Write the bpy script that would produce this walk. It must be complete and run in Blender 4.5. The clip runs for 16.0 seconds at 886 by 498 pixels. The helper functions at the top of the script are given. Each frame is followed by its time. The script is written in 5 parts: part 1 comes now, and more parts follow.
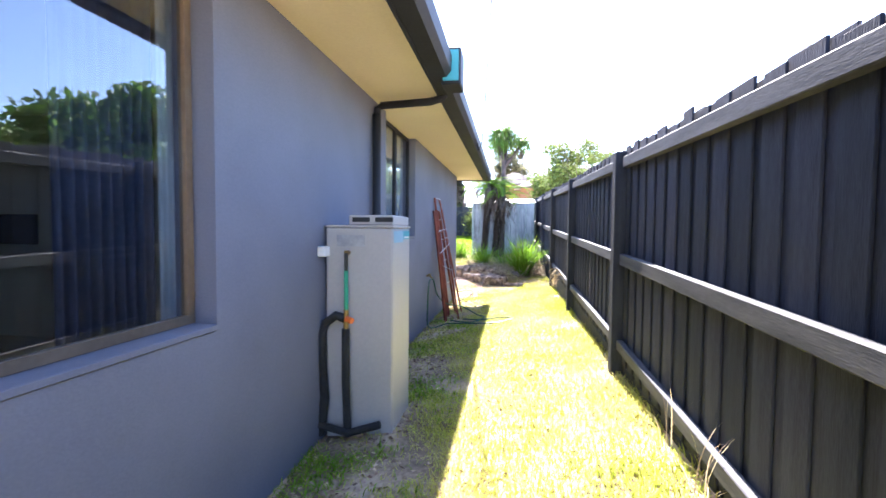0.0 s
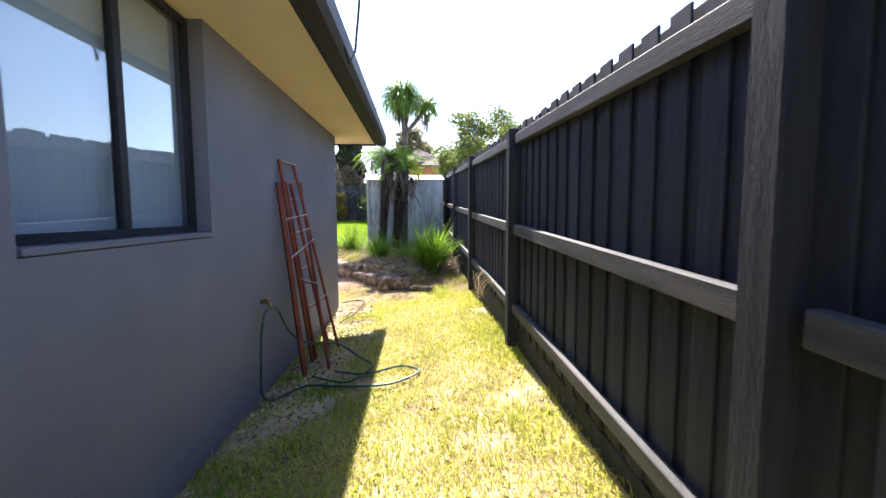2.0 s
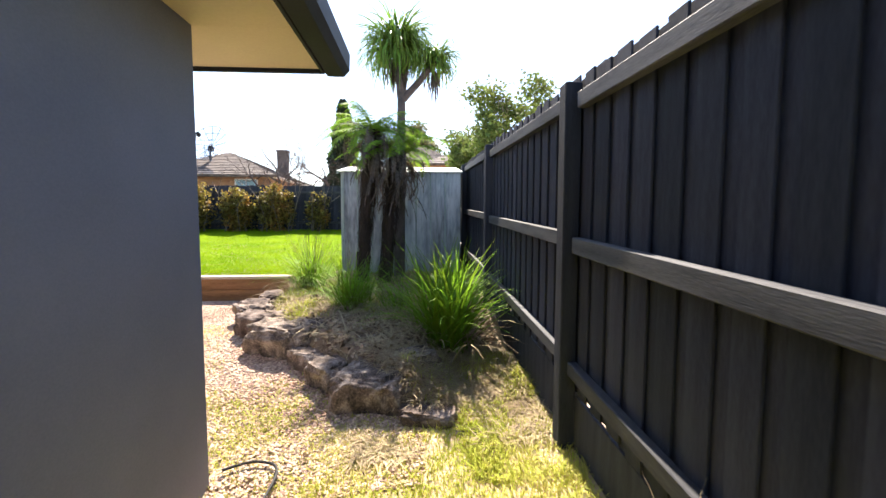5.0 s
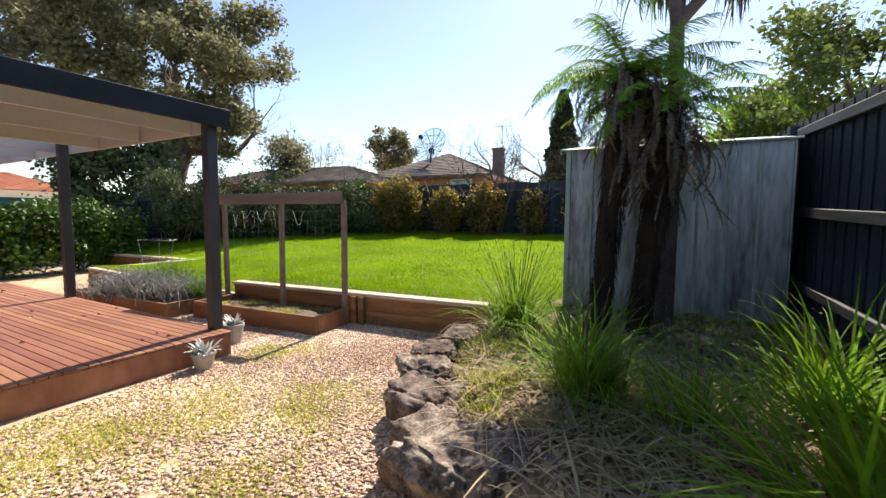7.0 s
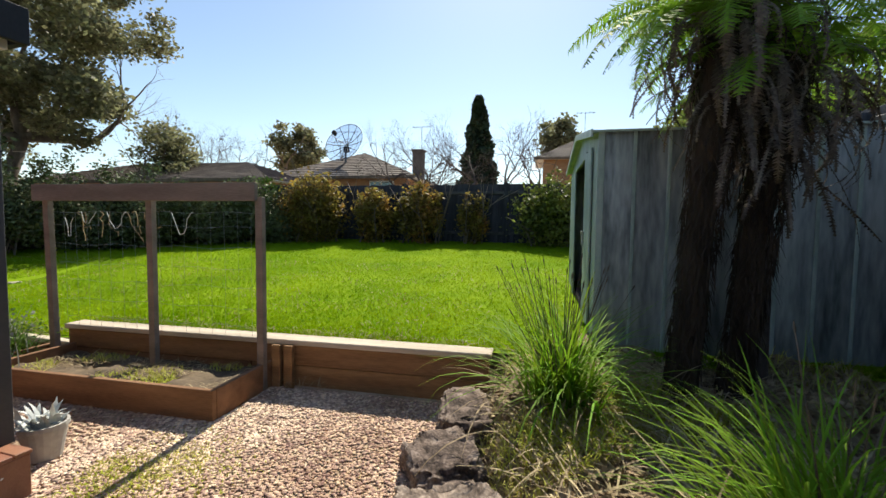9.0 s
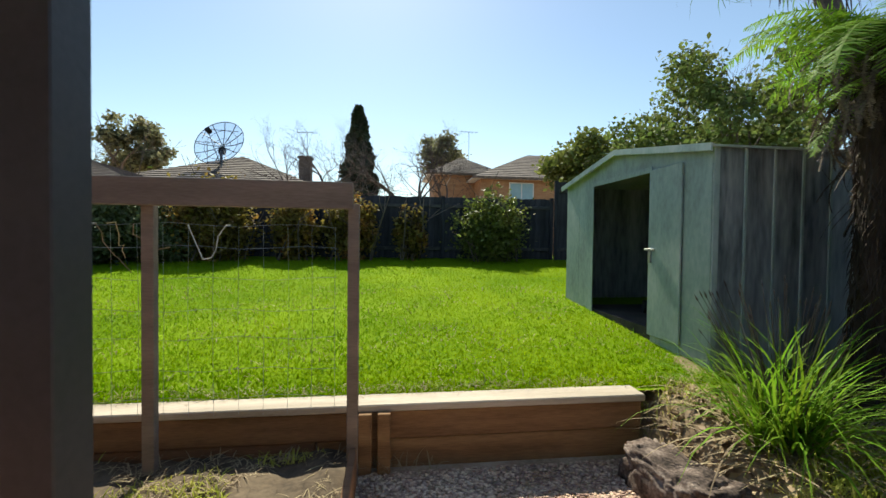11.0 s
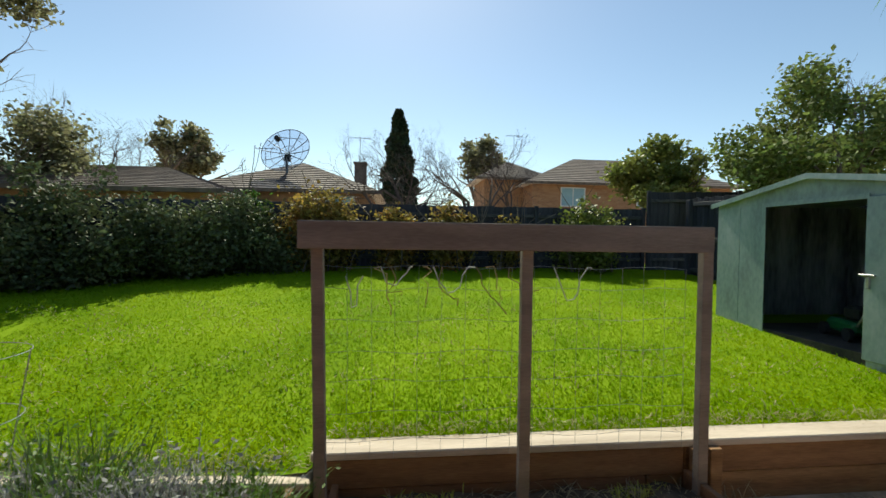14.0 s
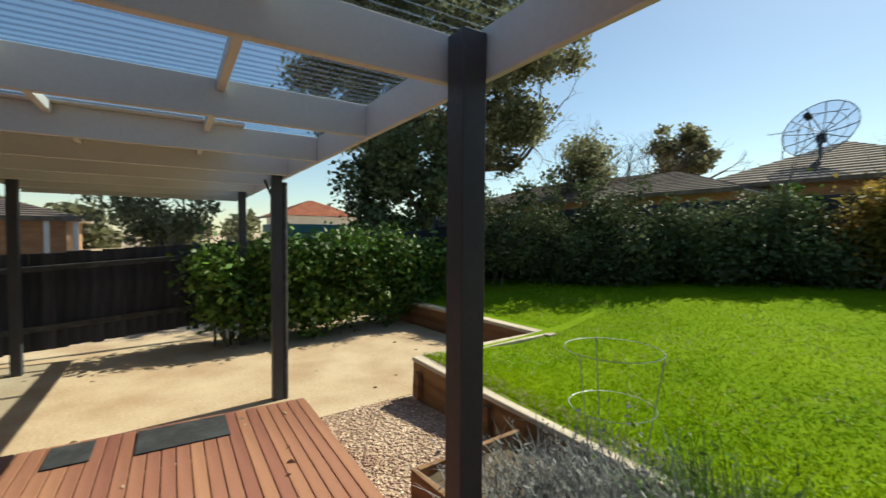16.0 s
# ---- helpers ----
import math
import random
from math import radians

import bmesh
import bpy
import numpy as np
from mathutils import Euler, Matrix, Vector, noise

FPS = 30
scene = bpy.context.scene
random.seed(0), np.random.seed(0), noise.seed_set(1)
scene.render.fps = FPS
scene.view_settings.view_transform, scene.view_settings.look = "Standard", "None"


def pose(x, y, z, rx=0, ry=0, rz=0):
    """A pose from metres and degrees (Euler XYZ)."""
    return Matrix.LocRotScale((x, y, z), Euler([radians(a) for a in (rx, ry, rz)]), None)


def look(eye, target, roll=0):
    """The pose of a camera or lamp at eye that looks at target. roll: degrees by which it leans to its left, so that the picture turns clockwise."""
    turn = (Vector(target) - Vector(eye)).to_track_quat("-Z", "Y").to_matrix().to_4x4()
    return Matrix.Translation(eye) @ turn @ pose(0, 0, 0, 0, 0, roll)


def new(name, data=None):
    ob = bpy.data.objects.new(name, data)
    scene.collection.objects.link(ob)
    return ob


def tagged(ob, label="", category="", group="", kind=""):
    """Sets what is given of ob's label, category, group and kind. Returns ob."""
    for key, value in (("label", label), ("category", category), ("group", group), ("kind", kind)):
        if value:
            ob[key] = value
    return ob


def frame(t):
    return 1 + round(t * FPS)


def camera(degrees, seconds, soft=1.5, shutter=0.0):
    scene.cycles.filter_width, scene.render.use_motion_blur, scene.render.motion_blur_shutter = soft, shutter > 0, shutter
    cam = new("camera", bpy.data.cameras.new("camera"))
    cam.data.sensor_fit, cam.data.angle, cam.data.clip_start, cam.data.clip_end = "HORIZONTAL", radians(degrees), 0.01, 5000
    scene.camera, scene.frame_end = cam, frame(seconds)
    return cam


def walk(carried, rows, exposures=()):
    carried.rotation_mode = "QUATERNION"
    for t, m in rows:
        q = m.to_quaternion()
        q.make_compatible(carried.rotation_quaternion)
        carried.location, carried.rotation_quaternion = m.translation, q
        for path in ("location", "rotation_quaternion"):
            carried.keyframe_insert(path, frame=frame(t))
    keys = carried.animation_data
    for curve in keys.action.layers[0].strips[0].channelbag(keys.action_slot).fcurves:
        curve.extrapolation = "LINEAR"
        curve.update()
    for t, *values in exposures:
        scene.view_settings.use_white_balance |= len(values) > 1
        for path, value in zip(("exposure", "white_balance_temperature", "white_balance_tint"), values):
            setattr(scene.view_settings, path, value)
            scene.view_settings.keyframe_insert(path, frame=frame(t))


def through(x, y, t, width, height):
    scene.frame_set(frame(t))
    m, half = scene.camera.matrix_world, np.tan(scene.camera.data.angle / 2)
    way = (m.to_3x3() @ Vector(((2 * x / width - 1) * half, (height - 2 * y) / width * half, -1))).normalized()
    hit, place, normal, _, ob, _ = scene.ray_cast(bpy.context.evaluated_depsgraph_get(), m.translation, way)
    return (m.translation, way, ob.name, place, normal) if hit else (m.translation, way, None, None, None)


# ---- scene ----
cam = camera(92.3, 16.0, shutter=0.15)
PATH = [
    (0, (0.543, -0.795, 1.398), (0.23, 1.178, 1.314), 0.5),
    (0.5, (0.502, -0.259, 1.391), (0.544, 1.738, 1.295), 0.6),
    (1, (0.509, 0.593, 1.41), (0.6, 2.587, 1.278), 0.5),
    (1.5, (0.513, 1.457, 1.424), (0.634, 3.447, 1.26), 0.8),
    (2, (0.568, 2.417, 1.444), (0.693, 4.406, 1.278), -0.2),
    (2.5, (0.531, 3.262, 1.475), (0.676, 5.25, 1.311), -0.1),
    (3, (0.581, 4.117, 1.496), (0.748, 6.104, 1.339), 0.3),
    (3.2, (0.605, 4.45, 1.539), (0.777, 6.436, 1.376), 0.4),
    (5.3, (0.56, 7.801, 1.611), (0.64, 9.794, 1.467), -0.0),
    (5.5, (0.52, 8.122, 1.634), (0.519, 10.116, 1.486), 0.0),
    (6, (0.395, 8.852, 1.624), (0.146, 10.831, 1.478), 0.3),
    (6.5, (0.181, 9.532, 1.628), (-0.336, 11.459, 1.483), 0.5),
    (7, (-0.059, 10.19, 1.634), (-0.898, 12.0, 1.487), 0.4),
    (7.5, (-0.323, 10.683, 1.582), (-1.168, 12.491, 1.445), 0.4),
    (8, (-0.632, 11.14, 1.567), (-1.317, 13.015, 1.439), 0.7),
    (8.2, (-0.766, 11.268, 1.58), (-1.419, 13.154, 1.455), 0.8),
    (10.3, (-3.0, 12.319, 1.659), (-2.87, 14.313, 1.569), 0.4),
    (10.5, (-3.215, 12.378, 1.66), (-3.031, 14.368, 1.586), 0.5),
    (11, (-3.803, 12.459, 1.645), (-3.551, 14.443, 1.601), 0.7),
    (11.5, (-4.247, 12.506, 1.694), (-3.956, 14.484, 1.641), 0.6),
    (12, (-4.662, 12.594, 1.776), (-4.325, 14.565, 1.735), 0.8),
    (12.5, (-4.981, 12.525, 1.852), (-4.638, 14.495, 1.81), 1.1),
    (13, (-5.354, 12.452, 1.884), (-4.978, 14.415, 1.844), 0.9),
    (13.5, (-5.699, 12.536, 1.877), (-5.342, 14.504, 1.838), 0.9),
    (14, (-6.07, 12.616, 1.897), (-5.871, 14.605, 1.851), 0.8),
    (14.5, (-6.425, 12.604, 1.909), (-6.373, 14.603, 1.859), 0.8),
    (15, (-6.697, 12.578, 1.912), (-7.087, 14.539, 1.858), 0.5),
    (15.5, (-6.866, 12.609, 1.92), (-7.909, 14.315, 1.867), 0.1),
    (16, (-7.051, 12.69, 1.951), (-8.651, 13.889, 1.885), 0.4),
]
walk(cam, [(t, look(eye, target, roll)) for t, eye, target, roll in PATH],
     [(0, 3.3, 5900, 22), (0.5, 3.0, 5950, 21), (1, 2.65, 6100, 20), (1.5, 2.4, 6250, 19), (2.5, 2.25, 6550, 17), (3.2, 2.2, 6600, 16), (5.3, 1.88, 6750, 15), (6, 1.55, 6800, 14),
      (7, 1.13, 6800, 13), (8, 0.9, 6800, 11), (10.3, 0.76, 6750, 3), (11, 0.75, 6750, 2), (14, 0.54, 6750, 0), (16, 0.45, 6750, -1)])

# world and sun
SUN_EL, SUN_AZ = radians(46.5), radians(-3.0)
world = bpy.data.worlds.new("sky")
scene.world = world
world.use_nodes = True
wn = world.node_tree.nodes
sky = wn.new("ShaderNodeTexSky")
sky.sky_type, sky.sun_disc = "NISHITA", False
sky.sun_elevation, sky.sun_rotation = SUN_EL, SUN_AZ
sky.air_density, sky.dust_density, sky.ozone_density = 1.0, 0.3, 1.0
wn["Background"].inputs["Strength"].default_value = 0.1
world.node_tree.links.new(sky.outputs[0], wn["Background"].inputs["Color"])
sun = new("sun", bpy.data.lights.new("sun", "SUN"))
sun.data.energy, sun.data.angle, sun.data.color = 4.8, radians(0.53), (1.0, 0.93, 0.8)
SUN_WAY = Vector((math.sin(SUN_AZ) * math.cos(SUN_EL), math.cos(SUN_AZ) * math.cos(SUN_EL), math.sin(SUN_EL)))
sun.matrix_world = look(SUN_WAY * 60, (0, 0, 0))


# materials
def mat(name, c1, c2, scale=3.0, rough=0.8, bump=0.2, fine=60.0, metal=0.0, stretch=(1, 1, 1), vary=0.0, spec=0.4, island=False, c3=None, through=0.0):
    """A surface of two colours mixed by noise at two scales, with a fine relief."""
    m = bpy.data.materials.new(name)
    m.use_nodes = True
    nt = m.node_tree
    N, L = nt.nodes, nt.links
    b = N["Principled BSDF"]
    tc = N.new("ShaderNodeTexCoord")
    mp = N.new("ShaderNodeMapping")
    mp.inputs["Scale"].default_value = stretch
    L.new(tc.outputs["Object"], mp.inputs["Vector"])
    n1, n2 = N.new("ShaderNodeTexNoise"), N.new("ShaderNodeTexNoise")
    n1.inputs["Scale"].default_value, n1.inputs["Detail"].default_value = scale, 6
    n2.inputs["Scale"].default_value, n2.inputs["Detail"].default_value = fine, 4
    for n in (n1, n2):
        L.new(mp.outputs[0], n.inputs["Vector"])
    add = N.new("ShaderNodeMath")
    add.operation = "MULTIPLY_ADD"
    L.new(n2.outputs["Fac"], add.inputs[0])
    add.inputs[1].default_value = 0.5
    L.new(n1.outputs["Fac"], add.inputs[2])
    ramp = N.new("ShaderNodeValToRGB")
    ramp.color_ramp.elements[0].position, ramp.color_ramp.elements[1].position = 0.55, 0.95
    ramp.color_ramp.elements[0].color, ramp.color_ramp.elements[1].color = (*c1, 1), (*c2, 1)
    if c3:
        e = ramp.color_ramp.elements.new(0.75)
        e.color = (*c3, 1)
    L.new(add.outputs[0], ramp.inputs["Fac"])
    col = ramp.outputs["Color"]
    if vary:
        src = N.new("ShaderNodeNewGeometry").outputs["Random Per Island"] if island else N.new("ShaderNodeObjectInfo").outputs["Random"]
        hs = N.new("ShaderNodeHueSaturation")
        rng = N.new("ShaderNodeMapRange")
        rng.inputs["To Min"].default_value, rng.inputs["To Max"].default_value = 1 - vary, 1 + vary
        L.new(src, rng.inputs["Value"])
        L.new(rng.outputs[0], hs.inputs["Value"])
        rng2 = N.new("ShaderNodeMapRange")
        rng2.inputs["To Min"].default_value, rng2.inputs["To Max"].default_value = 0.5 - vary * 0.06, 0.5 + vary * 0.04
        L.new(src, rng2.inputs["Value"])
        L.new(rng2.outputs[0], hs.inputs["Hue"])
        L.new(col, hs.inputs["Color"])
        col = hs.outputs["Color"]
    L.new(col, b.inputs["Base Color"])
    b.inputs["Roughness"].default_value = rough
    b.inputs["Metallic"].default_value = metal
    b.inputs["Specular IOR Level"].default_value = spec
    if bump:
        bp = N.new("ShaderNodeBump")
        bp.inputs["Strength"].default_value, bp.inputs["Distance"].default_value = bump, 0.01
        L.new(add.outputs[0], bp.inputs["Height"])
        L.new(bp.outputs[0], b.inputs["Normal"])
    if through:
        tr, mx = N.new("ShaderNodeBsdfTranslucent"), N.new("ShaderNodeMixShader")
        L.new(col, tr.inputs["Color"])
        mx.inputs["Fac"].default_value = through
        L.new(b.outputs[0], mx.inputs[1])
        L.new(tr.outputs[0], mx.inputs[2])
        L.new(mx.outputs[0], N["Material Output"].inputs["Surface"])
    return m


def glass(name, tint, rough=0.0, see=0.88, gloss=1.0):
    """A thin pane: part clear, part mirror by the angle of view."""
    m = bpy.data.materials.new(name)
    m.use_nodes = True
    N, L = m.node_tree.nodes, m.node_tree.links
    N.remove(N["Principled BSDF"])
    t, g, mx, fr = N.new("ShaderNodeBsdfTransparent"), N.new("ShaderNodeBsdfGlossy"), N.new("ShaderNodeMixShader"), N.new("ShaderNodeLayerWeight")
    t.inputs["Color"].default_value = (*[c * see for c in tint], 1)
    g.inputs["Roughness"].default_value = rough
    pw, ma = N.new("ShaderNodeMath"), N.new("ShaderNodeMath")
    fr.inputs["Blend"].default_value = 0.5
    pw.operation, ma.operation = "POWER", "MULTIPLY_ADD"
    pw.inputs[1].default_value = 3.4
    L.new(fr.outputs["Facing"], pw.inputs[0])
    L.new(pw.outputs[0], ma.inputs[0])
    ma.inputs[1].default_value, ma.inputs[2].default_value = min(0.85 * gloss, 0.84), 0.08 * gloss
    L.new(ma.outputs[0], mx.inputs[0])
    L.new(t.outputs[0], mx.inputs[1])
    L.new(g.outputs[0], mx.inputs[2])
    L.new(mx.outputs[0], N["Material Output"].inputs["Surface"])
    return m


M_RENDER = mat("grey_render", (0.128, 0.137, 0.178), (0.163, 0.172, 0.218), 1.2, 0.85, 0.35, 90)
M_SOFFIT = mat("cream_soffit", (0.62, 0.52, 0.33), (0.7, 0.6, 0.4), 0.8, 0.6, 0.05, 40)
M_BLACK = mat("black_gutter_paint", (0.014, 0.016, 0.02), (0.024, 0.026, 0.032), 2, 0.6, 0.1, 40, spec=0.2)
M_FENCE = mat("charcoal_fence_stain", (0.028, 0.03, 0.04), (0.058, 0.061, 0.076), 3, 0.85, 0.5, 40, stretch=(4, 4, 0.5), vary=0.25, spec=0.15)
M_RAIL = mat("worn_charcoal_rail", (0.026, 0.027, 0.033), (0.09, 0.09, 0.095), 2, 0.75, 0.2, 30, stretch=(3, 0.6, 6), vary=0.2)
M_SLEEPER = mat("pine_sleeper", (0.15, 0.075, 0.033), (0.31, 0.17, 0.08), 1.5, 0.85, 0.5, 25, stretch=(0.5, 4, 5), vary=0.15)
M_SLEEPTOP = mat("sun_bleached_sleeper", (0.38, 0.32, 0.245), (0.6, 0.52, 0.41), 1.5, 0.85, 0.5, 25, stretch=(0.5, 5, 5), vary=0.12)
M_TRELLIS = mat("weathered_trellis_timber", (0.175, 0.14, 0.115), (0.29, 0.235, 0.195), 1.5, 0.85, 0.5, 25, stretch=(0.6, 4, 4), vary=0.12)
M_DECK = mat("merbau_decking", (0.23, 0.1, 0.062), (0.35, 0.165, 0.105), 1.5, 0.5, 0.3, 30, stretch=(0.6, 6, 3), vary=0.2)
M_POST = mat("charcoal_post_paint", (0.04, 0.042, 0.05), (0.06, 0.06, 0.07), 2, 0.5, 0.15, 40)
M_CREAM = mat("cream_verandah_paint", (0.56, 0.57, 0.57), (0.64, 0.65, 0.65), 1, 0.6, 0.1, 40)
M_RAFTER = mat("cream_rafter_paint", (0.5, 0.5, 0.49), (0.58, 0.58, 0.57), 1, 0.6, 0.1, 40)
M_HEDGE = mat("glossy_hedge_leaf", (0.03, 0.07, 0.01), (0.115, 0.21, 0.028), 1, 0.55, 0.0, 20, vary=0.45, island=True, through=0.15)
M_SHED = mat("pale_green_steel", (0.22, 0.27, 0.27), (0.4, 0.455, 0.45), 2.2, 0.55, 0.15, 24, vary=0.08, stretch=(1, 1, 0.5), c3=(0.3, 0.378, 0.372))
M_SHEDSIDE = mat("galvanised_grey_steel", (0.11, 0.125, 0.145), (0.5, 0.53, 0.57), 1.9, 0.5, 0.12, 14, metal=0.55, stretch=(1.6, 1.6, 0.3), c3=(0.3, 0.33, 0.37))
M_LAWN = mat("lawn_soil", (0.11, 0.2, 0.005), (0.2, 0.3, 0.012), 0.7, 0.95, 0.3, 30, c3=(0.155, 0.25, 0.008), spec=0.05)
M_GROUND = mat("gravel_bed", (0.3, 0.22, 0.14), (0.58, 0.46, 0.34), 2.5, 0.95, 0.8, 38, c3=(0.46, 0.34, 0.24))
M_SLAB = mat("sandy_concrete", (0.38, 0.26, 0.16), (0.56, 0.45, 0.31), 1.1, 0.9, 0.2, 30)
M_GLASS = glass("window_glass", (0.9, 0.95, 1.0), gloss=1.5)
M_POLY = glass("clear_ribbed_sheet", (0.8, 0.88, 0.95), 0.25, 0.95, 0.4)
M_HEATER = mat("beige_enamel", (0.37, 0.355, 0.34), (0.43, 0.41, 0.39), 1, 0.45, 0.05, 40)
M_TEAL = mat("teal_sticker", (0.05, 0.3, 0.34), (0.07, 0.36, 0.4), 3, 0.4, 0.0, 40)
M_PALEBLUE = mat("pale_blue_sticker", (0.25, 0.42, 0.5), (0.3, 0.48, 0.55), 3, 0.4, 0.0, 40)
M_RUBBER = mat("black_foam_lagging", (0.012, 0.012, 0.013), (0.03, 0.03, 0.03), 6, 0.8, 0.4, 40)
M_HOSE = mat("green_garden_hose", (0.01, 0.06, 0.045), (0.02, 0.1, 0.07), 6, 0.5, 0.0, 40)
M_GREENPIPE = mat("green_pipe", (0.02, 0.28, 0.17), (0.03, 0.34, 0.2), 6, 0.5, 0.0, 40)
M_ORANGE = mat("orange_tap_handle", (0.75, 0.16, 0.03), (0.85, 0.2, 0.04), 6, 0.5, 0.0, 40)
M_RED = mat("rusty_red_oxide_steel", (0.13, 0.028, 0.018), (0.25, 0.06, 0.034), 5, 0.65, 0.3, 40, vary=0.15)
M_WIRE = mat("galvanised_wire", (0.3, 0.31, 0.32), (0.45, 0.46, 0.47), 8, 0.45, 0.0, 40, metal=0.6)
M_BRASS = mat("tarnished_brass", (0.2, 0.13, 0.05), (0.35, 0.24, 0.1), 8, 0.4, 0.0, 40, metal=0.8)
M_ROCK = mat("brown_basalt_rock", (0.05, 0.04, 0.034), (0.34, 0.28, 0.235), 7, 0.95, 1.0, 55, vary=0.2, c3=(0.155, 0.12, 0.1), spec=0.15)
M_SOIL = mat("dry_garden_soil", (0.13, 0.09, 0.055), (0.4, 0.3, 0.19), 3, 0.95, 0.8, 30, c3=(0.25, 0.18, 0.11))
M_LANESOIL = mat("dry_lane_soil", (0.12, 0.088, 0.055), (0.44, 0.35, 0.235), 2.2, 0.95, 0.8, 30, c3=(0.27, 0.205, 0.135))
M_DARKSOIL = mat("dark_damp_soil", (0.05, 0.035, 0.022), (0.15, 0.11, 0.07), 4, 0.95, 0.8, 30)
M_GRASS = mat("lawn_blades", (0.125, 0.255, 0.002), (0.275, 0.39, 0.007), 0.9, 0.95, 0.0, 20, spec=0.0, vary=0.25, island=True, through=0.5)
M_LANEGRASS = mat("patchy_lane_grass", (0.36, 0.42, 0.05), (0.6, 0.54, 0.2), 0.9, 0.9, 0.0, 20, spec=0.1, vary=0.3, island=True, through=0.4, c3=(0.46, 0.48, 0.09))
M_STRAW = mat("dry_straw", (0.3, 0.23, 0.13), (0.5, 0.41, 0.26), 2, 0.9, 0.0, 20, vary=0.3, island=True, through=0.3)
M_STRAP = mat("strap_leaf_green", (0.11, 0.23, 0.012), (0.22, 0.38, 0.03), 2, 0.65, 0.0, 20, spec=0.15, vary=0.3, island=True, through=0.4)
M_PALM = mat("cordyline_leaf", (0.075, 0.155, 0.022), (0.16, 0.27, 0.045), 2, 0.45, 0.0, 20, vary=0.3, island=True, through=0.4)
M_FERN = mat("tree_fern_frond", (0.12, 0.24, 0.014), (0.24, 0.4, 0.04), 2, 0.65, 0.0, 20, vary=0.25, island=True, through=0.5)
M_DEADFROND = mat("dead_brown_frond", (0.05, 0.038, 0.031), (0.18, 0.145, 0.12), 3, 0.9, 0.0, 20, vary=0.3, island=True, through=0.2)
M_FERNTRUNK = mat("hairy_fern_trunk", (0.018, 0.012, 0.009), (0.06, 0.042, 0.03), 6, 0.95, 1.0, 40, stretch=(1, 1, 0.4))
M_BARK = mat("grey_brown_bark", (0.09, 0.07, 0.055), (0.2, 0.16, 0.13), 4, 0.9, 0.6, 30, stretch=(1, 1, 0.3))
M_TWIG = mat("dark_bare_twig", (0.06, 0.045, 0.04), (0.13, 0.1, 0.09), 4, 0.9, 0.2, 30)
M_LEAF = mat("hedge_leaf", (0.05, 0.11, 0.014), (0.12, 0.21, 0.03), 1, 0.6, 0.0, 20, vary=0.4, island=True, through=0.3)
M_OLIVE = mat("olive_green_leaf", (0.08, 0.12, 0.026), (0.2, 0.25, 0.07), 1, 0.7, 0.0, 20, vary=0.4, island=True, through=0.4)
M_LIME = mat("lime_green_leaf", (0.095, 0.13, 0.024), (0.23, 0.26, 0.065), 1, 0.5, 0.0, 20, vary=0.35, island=True, through=0.45)
M_IVY = mat("dark_climber_leaf", (0.035, 0.055, 0.02), (0.16, 0.19, 0.085), 1, 0.7, 0.0, 20, vary=0.45, island=True, through=0.2)
M_GUM = mat("gum_tree_leaf", (0.115, 0.125, 0.06), (0.27, 0.265, 0.145), 1, 0.6, 0.0, 20, vary=0.4, island=True, through=0.5)
M_AUTUMN = mat("yellowing_shrub_leaf", (0.13, 0.1, 0.028), (0.36, 0.19, 0.045), 1.6, 0.6, 0.0, 20, vary=0.4, island=True, through=0.5, c3=(0.2, 0.165, 0.04))
M_CYPRESS = mat("cypress_foliage", (0.012, 0.026, 0.012), (0.03, 0.055, 0.022), 1, 0.7, 0.0, 20, vary=0.4, island=True, through=0.1)
M_LAVENDER = mat("grey_lavender", (0.17, 0.19, 0.17), (0.32, 0.31, 0.32), 2, 0.8, 0.0, 20, vary=0.3, island=True, through=0.2)
M_SUCCULENT = mat("pale_succulent", (0.42, 0.45, 0.44), (0.6, 0.62, 0.6), 4, 0.6, 0.0, 20, vary=0.15, island=True)
M_PEBBLE = mat("pink_brown_pebbles", (0.36, 0.23, 0.16), (0.72, 0.57, 0.44), 0.9, 0.85, 0.0, 20, vary=0.45, island=True, c3=(0.56, 0.4, 0.3))
M_LITTER = mat("dry_leaf_litter", (0.2, 0.14, 0.09), (0.5, 0.38, 0.26), 2, 0.9, 0.0, 20, vary=0.5, island=True)
M_BRICK = mat("orange_brick", (0.3, 0.16, 0.085), (0.42, 0.25, 0.14), 2, 0.9, 0.3, 14, stretch=(1, 1, 3))
M_TILE = mat("brown_concrete_roof_tile", (0.085, 0.065, 0.058), (0.16, 0.125, 0.11), 1.5, 0.85, 0.4, 8)
M_REDTILE = mat("terracotta_roof_tile", (0.3, 0.09, 0.05), (0.42, 0.15, 0.08), 1.5, 0.85, 0.4, 8)
M_WHITE = mat("white_paint", (0.66, 0.66, 0.64), (0.76, 0.76, 0.74), 2, 0.6, 0.05, 40)
M_BLIND = mat("pale_roller_blind", (0.72, 0.76, 0.76), (0.8, 0.84, 0.83), 2, 0.8, 0.1, 60)
M_CURTAIN = mat("dark_blue_curtain", (0.03, 0.035, 0.06), (0.06, 0.065, 0.1), 3, 0.9, 0.2, 40)
M_ROOM = mat("room_plaster", (0.5, 0.45, 0.36), (0.56, 0.5, 0.4), 1, 0.8, 0.05, 40)
M_WINFRAME = mat("bronze_window_frame", (0.13, 0.085, 0.05), (0.19, 0.13, 0.08), 3, 0.5, 0.1, 40)
